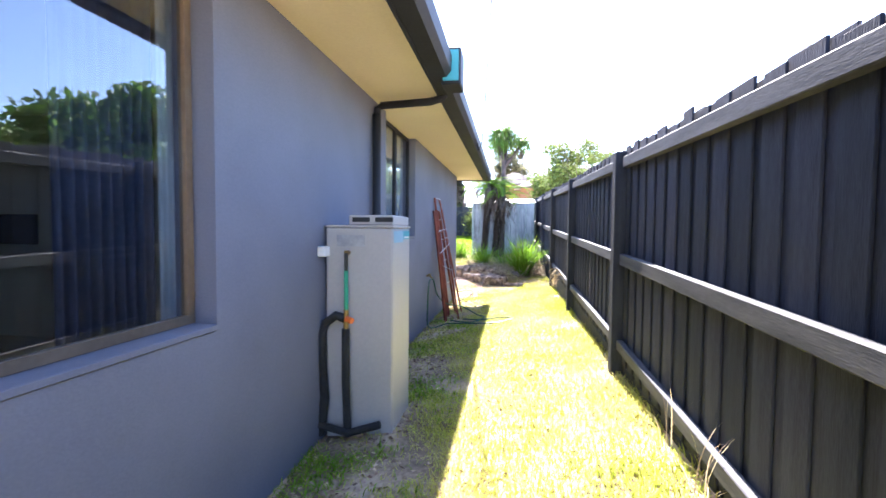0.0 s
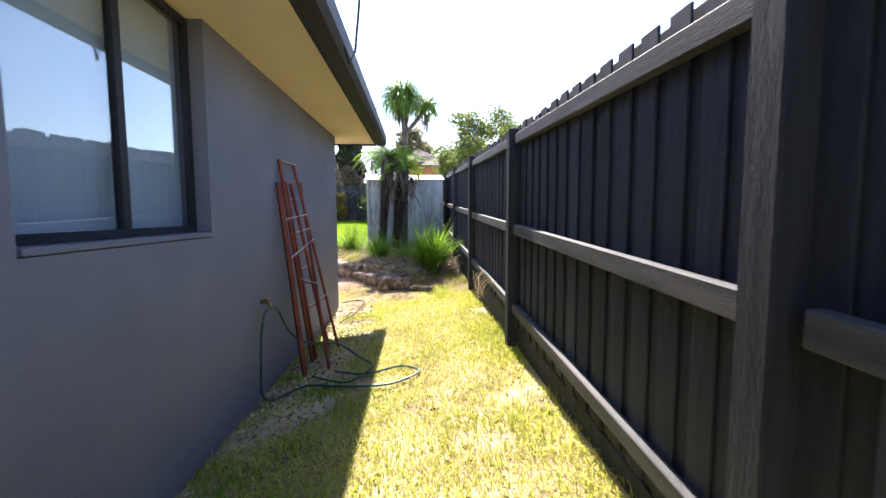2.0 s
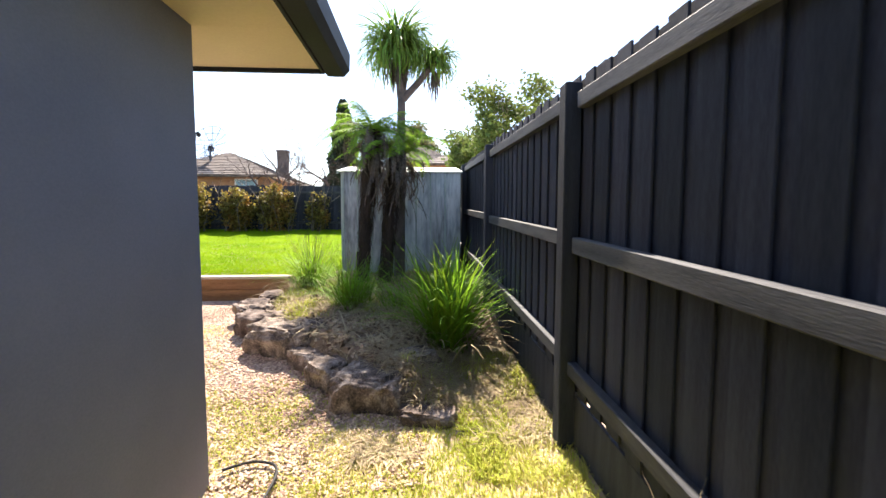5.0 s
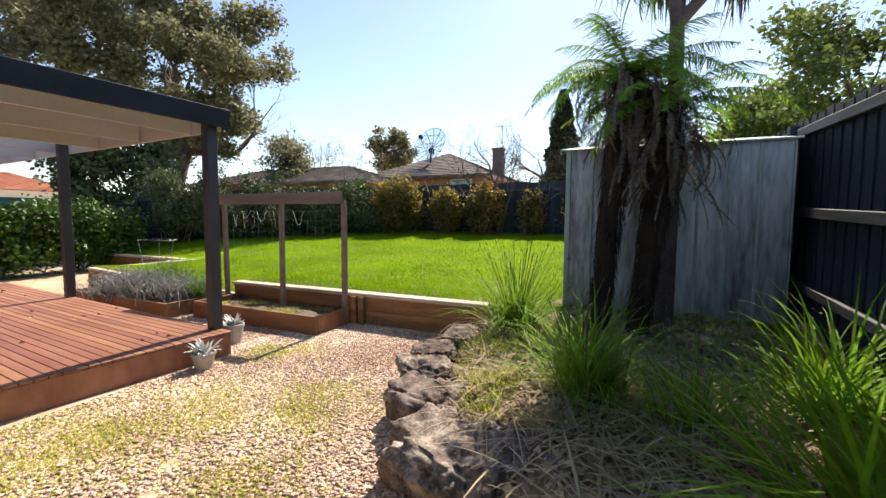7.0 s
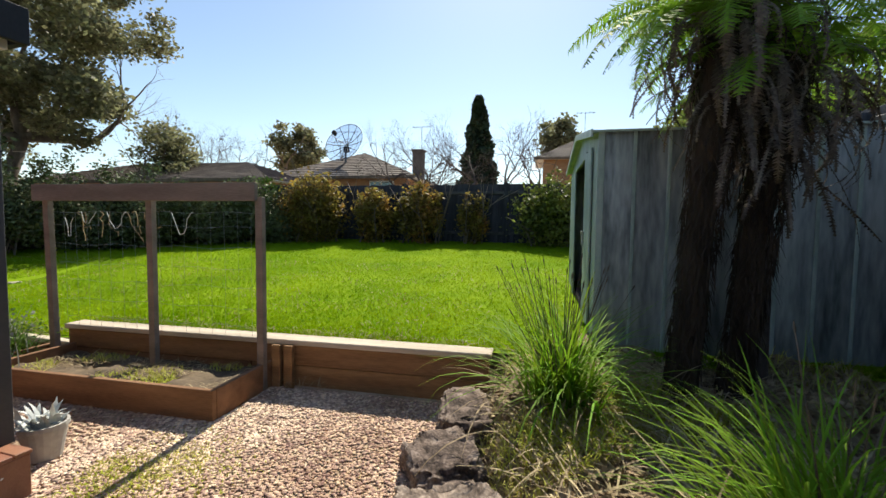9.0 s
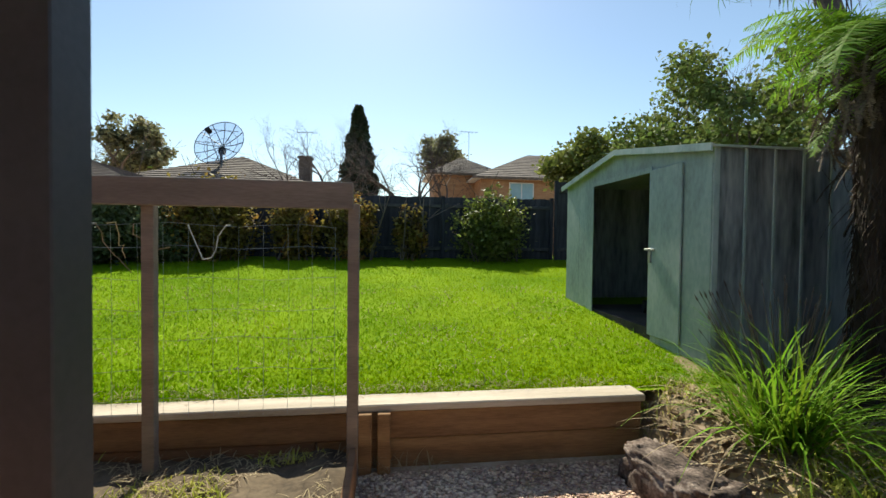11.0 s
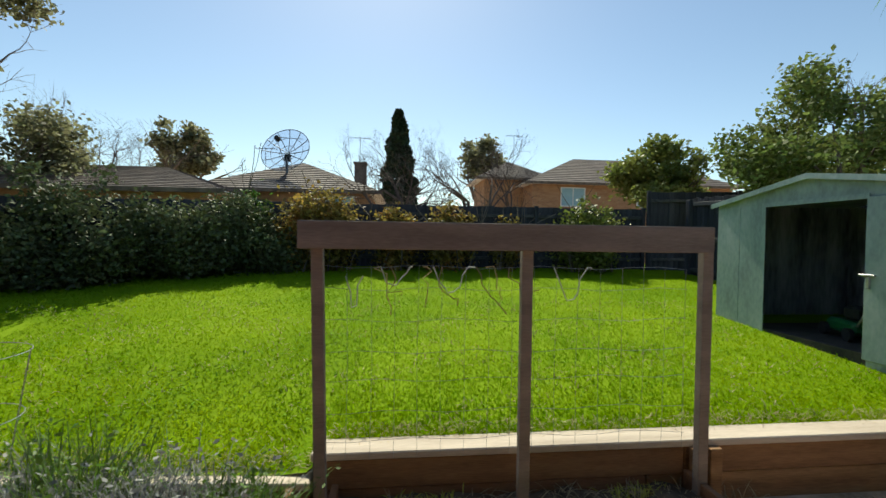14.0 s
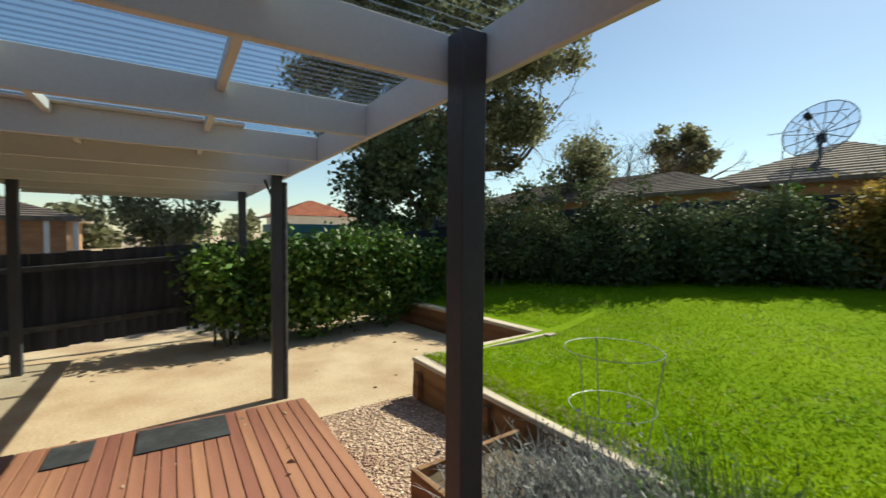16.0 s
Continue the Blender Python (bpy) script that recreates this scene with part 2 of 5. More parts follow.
M_TERRA = mat("weathered_grey_pot", (0.3, 0.29, 0.27), (0.45, 0.43, 0.4), 5, 0.85, 0.3, 30)
M_MAT = mat("dark_door_mat", (0.02, 0.022, 0.025), (0.05, 0.053, 0.058), 8, 0.95, 0.6, 90)
M_TEALSHED = mat("teal_roof_sheet", (0.03, 0.13, 0.14), (0.05, 0.18, 0.19), 2, 0.5, 0.05, 30)
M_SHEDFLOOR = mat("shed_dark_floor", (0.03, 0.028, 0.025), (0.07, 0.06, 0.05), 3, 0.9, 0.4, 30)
M_MOWER = mat("green_mower_plastic", (0.01, 0.1, 0.03), (0.02, 0.15, 0.05), 3, 0.4, 0.0, 30)
M_DISH = mat("grey_mesh_rib", (0.1, 0.11, 0.12), (0.2, 0.21, 0.22), 3, 0.5, 0.0, 30, metal=0.5)


# building helpers
def link(name, bm, material, parent=None, smooth=False):
    me = bpy.data.meshes.new(name)
    bm.normal_update()
    bm.to_mesh(me)
    bm.free()
    me.materials.append(material)
    if smooth:
        me.shade_smooth()
    ob = new(name, me)
    ob.parent = parent
    return ob


def part(name, bm, material, parent, label="", smooth=False):
    return tagged(link(name, bm, material, parent, smooth), label)


def box(bm, x0, y0, z0, x1, y1, z1, m=None):
    """A box with slightly chamfered look is left to bevel(); this one is sharp."""
    co = [(x, y, z) for z in (z0, z1) for x, y in ((x0, y0), (x1, y0), (x1, y1), (x0, y1))]
    vs = [bm.verts.new(m @ Vector(c) if m else c) for c in co]
    for f in ((3, 2, 1, 0), (4, 5, 6, 7), (0, 1, 5, 4), (1, 2, 6, 5), (2, 3, 7, 6), (3, 0, 4, 7)):
        bm.faces.new([vs[i] for i in f])
    return bm


def boxes(*dims, bevel=0.0):
    bm = bmesh.new()
    for d in dims:
        box(bm, *d)
    if bevel:
        bmesh.ops.bevel(bm, geom=list(bm.edges), offset=bevel, segments=1, affect="EDGES", profile=0.5)
    return bm


def tube(points, radius, sides=8, bm=None, close=True):
    """A round pipe through points; radius one number or one a point."""
    bm = bm or bmesh.new()
    pts = [Vector(p) for p in points]
    rr = radius if isinstance(radius, (list, tuple)) else [radius] * len(pts)
    rings = []
    for i, p in enumerate(pts):
        d = (pts[min(i + 1, len(pts) - 1)] - pts[max(i - 1, 0)]).normalized()
        up = Vector((0, 0, 1)) if abs(d.z) < 0.9 else Vector((0, 1, 0))
        a = d.cross(up).normalized()
        b = d.cross(a)
        rings.append([bm.verts.new(p + rr[i] * (a * math.cos(k * math.tau / sides) + b * math.sin(k * math.tau / sides))) for k in range(sides)])
    for r0, r1 in zip(rings, rings[1:]):
        for k in range(sides):
            bm.faces.new((r0[k], r0[(k + 1) % sides], r1[(k + 1) % sides], r1[k]))
    if close:
        bm.faces.new(rings[0])
        bm.faces.new(rings[-1][::-1])
    bmesh.ops.recalc_face_normals(bm, faces=bm.faces)
    return bm


def thing(name, label, category, group="", at=None):
    ob = new(name)
    if at is not None:
        ob.matrix_world = at
    return tagged(ob, label, category, group)


def np_mesh(name, verts, faces, material, parent=None, smooth=False):
    """One mesh from arrays of places (n, 3) and corners (m, 3 or 4)."""
    me = bpy.data.meshes.new(name)
    k = faces.shape[1]
    me.vertices.add(len(verts))
    me.vertices.foreach_set("co", verts.astype(np.float32).ravel())
    me.loops.add(faces.size)
    me.loops.foreach_set("vertex_index", faces.astype(np.int32).ravel())
    me.polygons.add(len(faces))
    me.polygons.foreach_set("loop_start", np.arange(0, faces.size, k, dtype=np.int32))
    me.update(calc_edges=True)
    me.validate()
    me.materials.append(material)
    if smooth:
        me.shade_smooth()
    ob = new(name, me)
    ob.parent = parent
    return ob


def step(v, a, b):
    k = np.clip((np.asarray(v, float) - a) / (b - a), 0, 1)
    return k * k * (3 - 2 * k)


def ground_z(x, y):
    """The height of the low ground: the side lane tilts to the house, the yard is nearly level."""
    x, y = np.asarray(x, float), np.asarray(y, float)
    lane = -0.30 + 0.125 * (np.clip(x, -1, 1.7) + 0.96)
    w = np.maximum(step(y, 9.5, 13.0), step(-x, 1.5, 3.5))
    return lane * (1 - w) + (0.02 - 0.1 * step(-x, 9, 12)) * w


def lawn_z(x, y):
    """The terrace rises to the back; its front left of the trellis lies lower."""
    x, y = np.asarray(x, float), np.asarray(y, float)
    z = 0.455 + 0.077 * (np.clip(y, 15.5, 40) - 15.5)
    edge = 0.24 + 0.0425 * np.clip(-6.66 - x, 0, 5)
    z = z - (0.455 - edge) * step(-x, 6.5, 6.75) * (1 - step(y, 15.6, 18.5))
    return z - 0.24 * step(-x, 9.3, 11.1) * step(y, 15.5, 17.5) * (1 - step(y, 18.2, 21.0))


def grid_mesh(name, xs, ys, height, material, drop=None):
    X, Y = np.meshgrid(xs, ys)
    Z = height(X, Y)
    n, k = len(ys), len(xs)
    idx = np.arange(n * k).reshape(n, k)
    F = np.stack([idx[:-1, :-1], idx[:-1, 1:], idx[1:, 1:], idx[1:, :-1]], -1).reshape(-1, 4)
    return np_mesh(name, np.stack([X, Y, Z], -1).reshape(-1, 3), F, material, smooth=True)


# ---- structure
far = np.array([-3000, -800, -200, -60])
gx = np.concatenate([far, np.linspace(-18, 3, 106), -far[::-1]])
gy = np.concatenate([far, np.linspace(-6, 26, 161), -far[::-1]])
ground = tagged(grid_mesh("ground", gx, gy, ground_z, M_GROUND), "pinkish gravel and dry earth of the yard", "ground", kind="structure")

tagged(grid_mesh("lane_soil", np.linspace(-0.9, 1.6, 26), np.linspace(-6, 9.6, 80), lambda x, y: ground_z(x, y) + 0.004, M_LANESOIL), "dry brown soil under the lane grass", "soil", kind="structure")
lx = np.linspace(-17.5, 6.5, 121)
LAWN_Y0 = 15.6


def lawn_front(x):
    return 17.98 if x < -11.45 else LAWN_Y0


ly = np.linspace(0, 1, 60)
V, F = [], []
for x in lx:
    y0 = lawn_front(x)
    for k in ly:
        y = y0 + (25.2 - y0) * k
        V.append((x, y, float(lawn_z(x, y))))
for i in range(len(lx) - 1):
    for j in range(len(ly) - 1):
        a = i * len(ly) + j
        F.append((a, a + len(ly), a + len(ly) + 1, a + 1))
lawn = tagged(np_mesh("lawn", np.array(V), np.array(F), M_LAWN, smooth=True), "bright green mown lawn on a raised terrace", "lawn", kind="structure")

# house side wall with two windows
EAVE = 10.95
HX, HY1 = -0.915, 10.19
SKEW = Matrix.Translation((-0.915, 5, 0)) @ Matrix.Rotation(radians(-0.66), 4, "Z") @ Matrix.Translation((0.915, -5, 0))
wall = boxes((HX - 0.24, -6, -0.6, HX, HY1, 0.87), (HX - 0.24, 1.19, 0.87, HX, 4.1, 2.8), (HX - 0.24, 5.6, 0.87, HX, HY1, 2.8),
             (HX - 0.24, 4.1, 0.87, HX, 5.6, 1.28), (HX - 0.24, -6, 0.87, HX, -2.2, 2.8))
tagged(link("wall_east", wall, M_RENDER), "blue-grey rendered side wall of the house", "wall", kind="structure").matrix_world = SKEW
tagged(link("wall_north", boxes((-16, HY1 - 0.24, -0.6, HX - 0.242, HY1 - 0.003, 2.8)), M_RENDER), "blue-grey rendered rear wall of the house", "wall", kind="structure")
tagged(link("ceiling", boxes((HX - 0.15, -6, 2.802, -0.21, HY1 + 0.002, 2.83), (-16, HY1 + 0.004, 2.802, -0.21, EAVE, 2.83)), M_SOFFIT), "cream painted eave lining", "soffit", kind="structure")


def gutter():
    g = thing("roof_gutter", "black painted quad gutter along the eave", "gutter")
    prof = [(-0.19, 2.78), (-0.19, 2.97), (-0.17, 2.97), (-0.17, 2.8), (-0.07, 2.8), (-0.03, 2.84), (-0.02, 2.96), (0.0, 2.965), (-0.005, 2.83), (-0.05, 2.78)]
    bm = bmesh.new()
    rows = [[bm.verts.new((x, y, z)) for x, z in prof] for y in (-6, EAVE + 0.12)]
    n = len(prof)
    for k in range(n):
        bm.faces.new((rows[0][k], rows[0][(k + 1) % n], rows[1][(k + 1) % n], rows[1][k]))
    bm.faces.new(rows[0]), bm.faces.new(rows[1][::-1])
    bmesh.ops.recalc_face_normals(bm, faces=bm.faces)
    part("trough", bm, M_BLACK, g)
    part("fascia", boxes((-0.215, -6, 2.77, -0.192, EAVE + 0.03, 2.98)), M_BLACK, g)
    part("end_fascia", boxes((-4.3, EAVE + 0.002, 2.77, -0.217, EAVE + 0.03, 3.0)), M_BLACK, g)


gutter()
tagged(link("roof", boxes((-16, -6, 3.002, -0.06, EAVE - 0.01, 3.06)), M_BLACK), "dark roof edge of the house", "roof", kind="structure")

# side fence of overlapping palings
PITCH = 3.285


def fence_z(y):
    return 0.041 * (y - 3.5) + 0.05 * float(step(y, 7, 13))


def side_fence():
    f = tagged(new("paling_fence"), "tall charcoal-stained timber paling fence", "fence")
    slope = math.atan(0.041)
    post = boxes((0, 0, -0.3, 0.11, 0.13, 2.17), bevel=0.008)
    post_me = link("post", post, M_FENCE, f)
    ys = [3.49 + PITCH * k for k in range(-3, 7)]
    for i, y in enumerate(ys):
        ob = post_me if i == 0 else new("post", post_me.data)
        ob.parent = f
        ob.location = (1.52, y, fence_z(y))
    for z0, z1, th in ((2.01, 2.11, 0.06), (1.1, 1.205, 0.06), (0.28, 0.375, 0.06)):
        rail = boxes((0, 0, z0, th, PITCH - 0.135, z1), bevel=0.006)
        first = None
        for i, y in enumerate(ys[:-1]):
            ob = link("rail", rail, M_RAIL, f) if first is None else new("rail", first.data)
            first = first or ob
            ob.parent = f
            ob.location = (1.562, y + 0.132, fence_z(y))
            ob.rotation_euler = (slope, 0, 0)
    first = None
    for y in ys[:-1]:
        ob = link("plinth_board", boxes((0, 0, -0.6, 0.03, PITCH - 0.01, 0.13), bevel=0.004), M_FENCE, f) if first is None else new("plinth_board", first.data)
        first = first or ob
        ob.parent, ob.location, ob.rotation_euler = f, (1.627, y, fence_z(y)), (slope, 0, 0)
    rnd = random.Random(4)
    shapes = []
    for k in range(3):
        shapes.append(link("paling", boxes((0, 0, 0.12, 0.014, 0.15 - 0.006 * k, 2.19 + 0.008 * k), bevel=0.003), M_FENCE, f).data)
    for o in list(f.children):
        if o.name.startswith("paling"):
            bpy.data.objects.remove(o)
    y, k = ys[0], 0
    while y < ys[-1]:
        ob = new("paling", rnd.choice(shapes))
        ob.parent = f
        ob.location = (1.624 if k % 2 else 1.642, y, fence_z(y) + rnd.uniform(-0.015, 0.03))
        y += 0.112
        k += 1


side_fence()


# verandah: local u runs along its front edge away from the lane, v towards the house
VA = radians(180 - 4.4)
VER = Matrix.Translation((-4.62, 13.57, 0)) @ Matrix.Rotation(VA, 4, "Z")


def ribbed(u0, u1, v0, v1):
    """Corrugated clear sheeting."""
    bm = bmesh.new()
    n = int((u1 - u0) / 0.0122)
    prev = None
    for k in range(n + 1):
        u = u0 + (u1 - u0) * k / n
        z = 2.852 + 0.012 * math.sin(k * math.tau / 6)
        row = (bm.verts.new((u, v0, z)), bm.verts.new((u, v1, z)))
        if prev:
            bm.faces.new((prev[0], row[0], row[1], prev[1]))
        prev = row
    return bm


def verandah():
    roof = thing("verandah", "dark-trimmed verandah roof with cream rafters on posts", "verandah", at=VER)
    for u, v in ((-0.02, 0), (3.85, 0), (7.78, 0), (10.78, 0), (10.55, 2.93)):
        zb = 0.3 if u < 6.9 else -0.1
        part("post", boxes((u - 0.06, v - 0.06, zb, u + 0.06, v + 0.06, 2.8), bevel=0.004), M_POST, roof)
    part("beam", boxes((-0.1, -0.1, 2.61, 11.4, -0.065, 2.834), bevel=0.004), M_RAFTER, roof)
    part("beam", boxes((6.6, 2.99, 2.61, 11.4, 3.03, 2.834), bevel=0.004), M_RAFTER, roof)
    part("fascia", boxes((-0.17, -0.15, 2.64, 11.4, -0.102, 2.85), bevel=0.004), M_BLACK, roof)
    part("end_fascia", boxes((-0.205, -0.15, 2.64, -0.172, 2.5, 2.85), bevel=0.004), M_BLACK, roof)
    part("end_beam", boxes((11.402, -0.15, 2.57, 11.44, 3.03, 2.85), bevel=0.004), M_RAFTER, roof)
    for k in range(10):
        u = 0.44 + 1.17 * k
        part("rafter", boxes((u, -0.063, 2.62, u + 0.045, 2.98 if u > 6.2 else 2.5, 2.834), bevel=0.003), M_RAFTER, roof)
    for k in range(2, 9):
        u = 0.487 + 1.17 * k
        for v in (0.8, 1.75):
            part("batten", boxes((u, v, 2.765, u + 1.121, v + 0.045, 2.834), bevel=0.003), M_RAFTER, roof)
    part("lining", boxes((-0.168, -0.1, 2.836, 3.25, 2.5, 2.86)), M_CREAM, roof)
    part("lining", boxes((6.2, 0.55, 2.836, 11.4, 3.03, 2.86)), M_CREAM, roof)
    part("roof_sheet", ribbed(3.26, 6.19, -0.1, 2.5), M_POLY, roof, "clear ribbed plastic roof sheeting", smooth=True)
    part("roof_sheet", ribbed(6.2, 11.4, -0.1, 0.54), M_POLY, roof, "clear ribbed plastic roof sheeting", smooth=True)
    part("downpipe", tube([(7.74, -0.09, 2.57), (7.74, -0.09, -0.07)], 0.028, 8), M_RAIL, roof)
    part("brace", tube([(7.84, 0.0, 2.3), (7.86, 0.12, 2.6)], 0.015, 6), M_POST, roof)


verandah()


def deck():
    d = thing("timber_deck", "red-brown timber deck with grooved boards", "deck", at=VER)
    part("front_board", boxes((-0.24, -0.03, -0.05, 6.66, -0.005, 0.272), bevel=0.004), M_DECK, d)
    part("end_board", boxes((-0.265, -0.03, -0.05, -0.242, 3.0, 0.272), bevel=0.004), M_DECK, d)
    part("far_end_board", boxes((6.662, -0.03, -0.05, 6.685, 3.0, 0.272), bevel=0.004), M_DECK, d)
    first = None
    for k in range(33):
        ob = link("board", boxes((-0.27, 0, 0.275, 6.69, 0.086, 0.3), bevel=0.004), M_DECK, d) if first is None else new("board", first.data)
        first = first or ob
        ob.parent, ob.location = d, (0, -0.04 + 0.092 * k, 0)


deck()


def sloped(name, x0, x1, y0, y1, z0, z1, drop, thick, material, parent):
    """A timber along x whose top runs from z0 to z1, drop below the line, thick deep."""
    ob = part(name, boxes((0, y0, -drop - thick, math.hypot(x1 - x0, z1 - z0), y1, -drop), bevel=0.008), material, parent)
    ob.location, ob.rotation_euler = (x0, 0, z0), (0, math.atan2(z0 - z1, x1 - x0), 0)
    return ob


def retaining_wall():
    w = thing("retaining_wall", "two-high pine sleeper retaining wall with pale tops", "retaining wall")
    a, b = 0.475, 0.49
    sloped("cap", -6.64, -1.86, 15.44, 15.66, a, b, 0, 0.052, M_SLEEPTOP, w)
    sloped("sleeper", -6.61, -4.02, 15.46, 15.54, a, a + (b - a) * 0.55, 0.054, 0.2, M_SLEEPER, w)
    sloped("sleeper", -4.01, -1.88, 15.465, 15.54, a + (b - a) * 0.55, b, 0.054, 0.2, M_SLEEPER, w)
    sloped("sleeper", -6.61, -4.3, 15.47, 15.54, a, a + (b - a) * 0.49, 0.258, 0.26, M_SLEEPER, w)
    sloped("sleeper", -4.29, -1.88, 15.475, 15.54, a + (b - a) * 0.49, b, 0.258, 0.24, M_SLEEPER, w)
    # the lower run falls towards the trellis
    a, b = 0.45, 0.245
    m = (a + b) / 2
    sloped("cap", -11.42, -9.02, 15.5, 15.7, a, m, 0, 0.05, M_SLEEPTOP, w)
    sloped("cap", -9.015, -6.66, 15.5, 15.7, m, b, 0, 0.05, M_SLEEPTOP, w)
    sloped("sleeper", -11.42, -9.02, 15.52, 15.6, a, m, 0.052, 0.45, M_SLEEPER, w)
    sloped("sleeper", -9.015, -6.66, 15.52, 15.6, m, b, 0.052, 0.4, M_SLEEPER, w)
    part("sleeper", boxes((-11.5, 15.62, -0.1, -11.42, 17.9, 0.37), bevel=0.008), M_SLEEPER, w)
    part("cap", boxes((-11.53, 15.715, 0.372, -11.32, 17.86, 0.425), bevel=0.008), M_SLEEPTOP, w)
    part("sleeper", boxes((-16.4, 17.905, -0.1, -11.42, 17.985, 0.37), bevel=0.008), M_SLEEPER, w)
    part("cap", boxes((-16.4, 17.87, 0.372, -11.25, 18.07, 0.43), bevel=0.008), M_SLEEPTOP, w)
    for x in (-11.3, -10.1, -8.9):
        part("stake", boxes((x, 15.45, 0.0, x + 0.09, 15.515, 0.3), bevel=0.005), M_SLEEPER, w)
    for x in (-4.0, -3.87):
        part("stake", boxes((x, 15.38, 0.0, x + 0.09, 15.435, 0.44), bevel=0.005), M_SLEEPER, w)


retaining_wall()
tagged(link("pavement", boxes((-17, 9, -0.2, -11.55, 17.9, -0.065)), M_SLAB), "sandy concrete slab beside the deck", "pavement", kind="structure")


def trellis():
    t = thing("garden_trellis", "weathered timber trellis frame with wire mesh", "trellis")
    for x, lean in ((-6.575, 1.0), (-5.262, 0.0), (-4.03, 0.0)):
        post = part("post", boxes((-0.036, 0, -1.85, 0.036, 0.06, 0), bevel=0.004), M_TRELLIS, t)
        post.location, post.rotation_euler = (x, 15.25, 1.87), (0, radians(-lean), 0)
    part("top_rail", boxes((-6.68, 15.2, 1.83, -4.03, 15.248, 2.0), bevel=0.005), M_TRELLIS, t)


trellis()



RNG = np.random.default_rng(7)


# ---- plant builders
def straps(n, base, spread, length, width, lift=(0.9, 1.5), droop=1.0, seg=5, rng=RNG, fold=0.0):
    """Arching blades: places and quads. base: centre or (n, 3) roots; lift: the angle at which they leave the ground."""
    base = np.asarray(base, float)
    root = base + np.c_[rng.normal(0, spread, (n, 2)), np.zeros(n)] if base.ndim == 1 else base
    az = rng.uniform(0, math.tau, n)
    el = rng.uniform(*lift, n)
    ln = length * rng.uniform(0.55, 1.1, n)
    w = width * rng.uniform(0.7, 1.2, n)
    side = np.c_[-np.sin(az), np.cos(az), np.zeros(n)]
    V = np.zeros((n, seg + 1, 2, 3))
    p = root.copy()
    bend = droop * rng.uniform(0.5, 1.5, n)
    for k in range(seg + 1):
        ww = w * (1 - (k / seg) ** 2.2 * 0.95) * 0.5
        V[:, k, 0], V[:, k, 1] = p - side * ww[:, None], p + side * ww[:, None]
        e = el - bend * ((k + 0.5) / seg) ** 1.5 * 1.6
        p = p + (ln / seg)[:, None] * np.c_[np.cos(az) * np.cos(e), np.sin(az) * np.cos(e), np.sin(e)]
    idx = np.arange(n * (seg + 1) * 2).reshape(n, seg + 1, 2)
    F = np.stack([idx[:, :-1, 0], idx[:, :-1, 1], idx[:, 1:, 1], idx[:, 1:, 0]], -1).reshape(-1, 4)
    return V.reshape(-1, 3), F


def cards(P, size, rng=RNG, long=1.6, up=0.3):
    """Small pointed leaves, one at each place of P, turned at random."""
    n = len(P)
    a = rng.normal(size=(n, 3))
    a[:, 2] *= 1 - up
    a /= np.linalg.norm(a, axis=1)[:, None]
    b = np.cross(a, rng.normal(size=(n, 3)))
    b /= np.linalg.norm(b, axis=1)[:, None]
    s = size * rng.uniform(0.6, 1.3, n)[:, None]
    V = np.stack([P - a * s * long * 0.5, P + b * s * 0.5 - a * s * 0.1, P + a * s * long * 0.5, P - b * s * 0.5 - a * s * 0.1], 1)
    return V.reshape(-1, 3), np.arange(4 * n).reshape(n, 4)


def clumped(n, blobs, rng=RNG, shell=0.6):
    """Places in overlapping blobs (x, y, z, rx, ry, rz), denser towards their skins."""
    blobs = np.asarray(blobs, float)
    vol = blobs[:, 3] * blobs[:, 4] * blobs[:, 5]
    k = rng.choice(len(blobs), n, p=vol / vol.sum())
    d = rng.normal(size=(n, 3))
    d /= np.linalg.norm(d, axis=1)[:, None]
    r = shell + (1 - shell) * rng.random(n)
    r *= 1 + 0.18 * rng.normal(size=n)
    return blobs[k, :3] + d * r[:, None] * blobs[k, 3:]


def crown_blobs(cx, cy, cz, rx, ry, rz, n, r, rng=RNG):
    out = []
    for _ in range(n):
        d = rng.normal(size=3)
        d /= np.linalg.norm(d)
        f = rng.uniform(0.45, 0.95)
        s = r * rng.uniform(0.6, 1.3)
        out.append((cx + d[0] * rx * f, cy + d[1] * ry * f, cz + d[2] * rz * f, s, s, s * 0.75))
    return out


def join(*pairs):
    V, F, o = [], [], 0
    for v, f in pairs:
        V.append(v), F.append(f + o)
        o += len(v)
    return np.concatenate(V), np.concatenate(F)


def limbs(bm, p, d, length, radius, depth, rng, spread=0.6, up=0.15, ends=None, taper=0.62):
    """Branches that fork and thin out."""
    p, d = Vector(p), Vector(d).normalized()
    pts, rr = [p.copy()], [radius]
    for k in range(3):
        d = (d + Vector(rng.normal(0, 0.13, 3)) + Vector((0, 0, up * 0.3))).normalized()
        p = p + d * length / 3
        pts.append(p.copy())
        rr.append(radius * (1 - (k + 1) / 3 * (1 - taper)))
    limb_tube(bm, pts, rr, 6 if radius > 0.04 else 3)
    if depth == 0:
        if ends is not None:
            ends.append(p.copy())
        return
    for _ in range(2 if rng.random() < 0.55 else 3):
        e = (d + Vector(rng.normal(0, spread, 3)) + Vector((0, 0, up))).normalized()
        limbs(bm, p, e, length * rng.uniform(0.62, 0.88), rr[-1] * rng.uniform(0.6, 0.85), depth - 1, rng, spread, up, ends, taper)


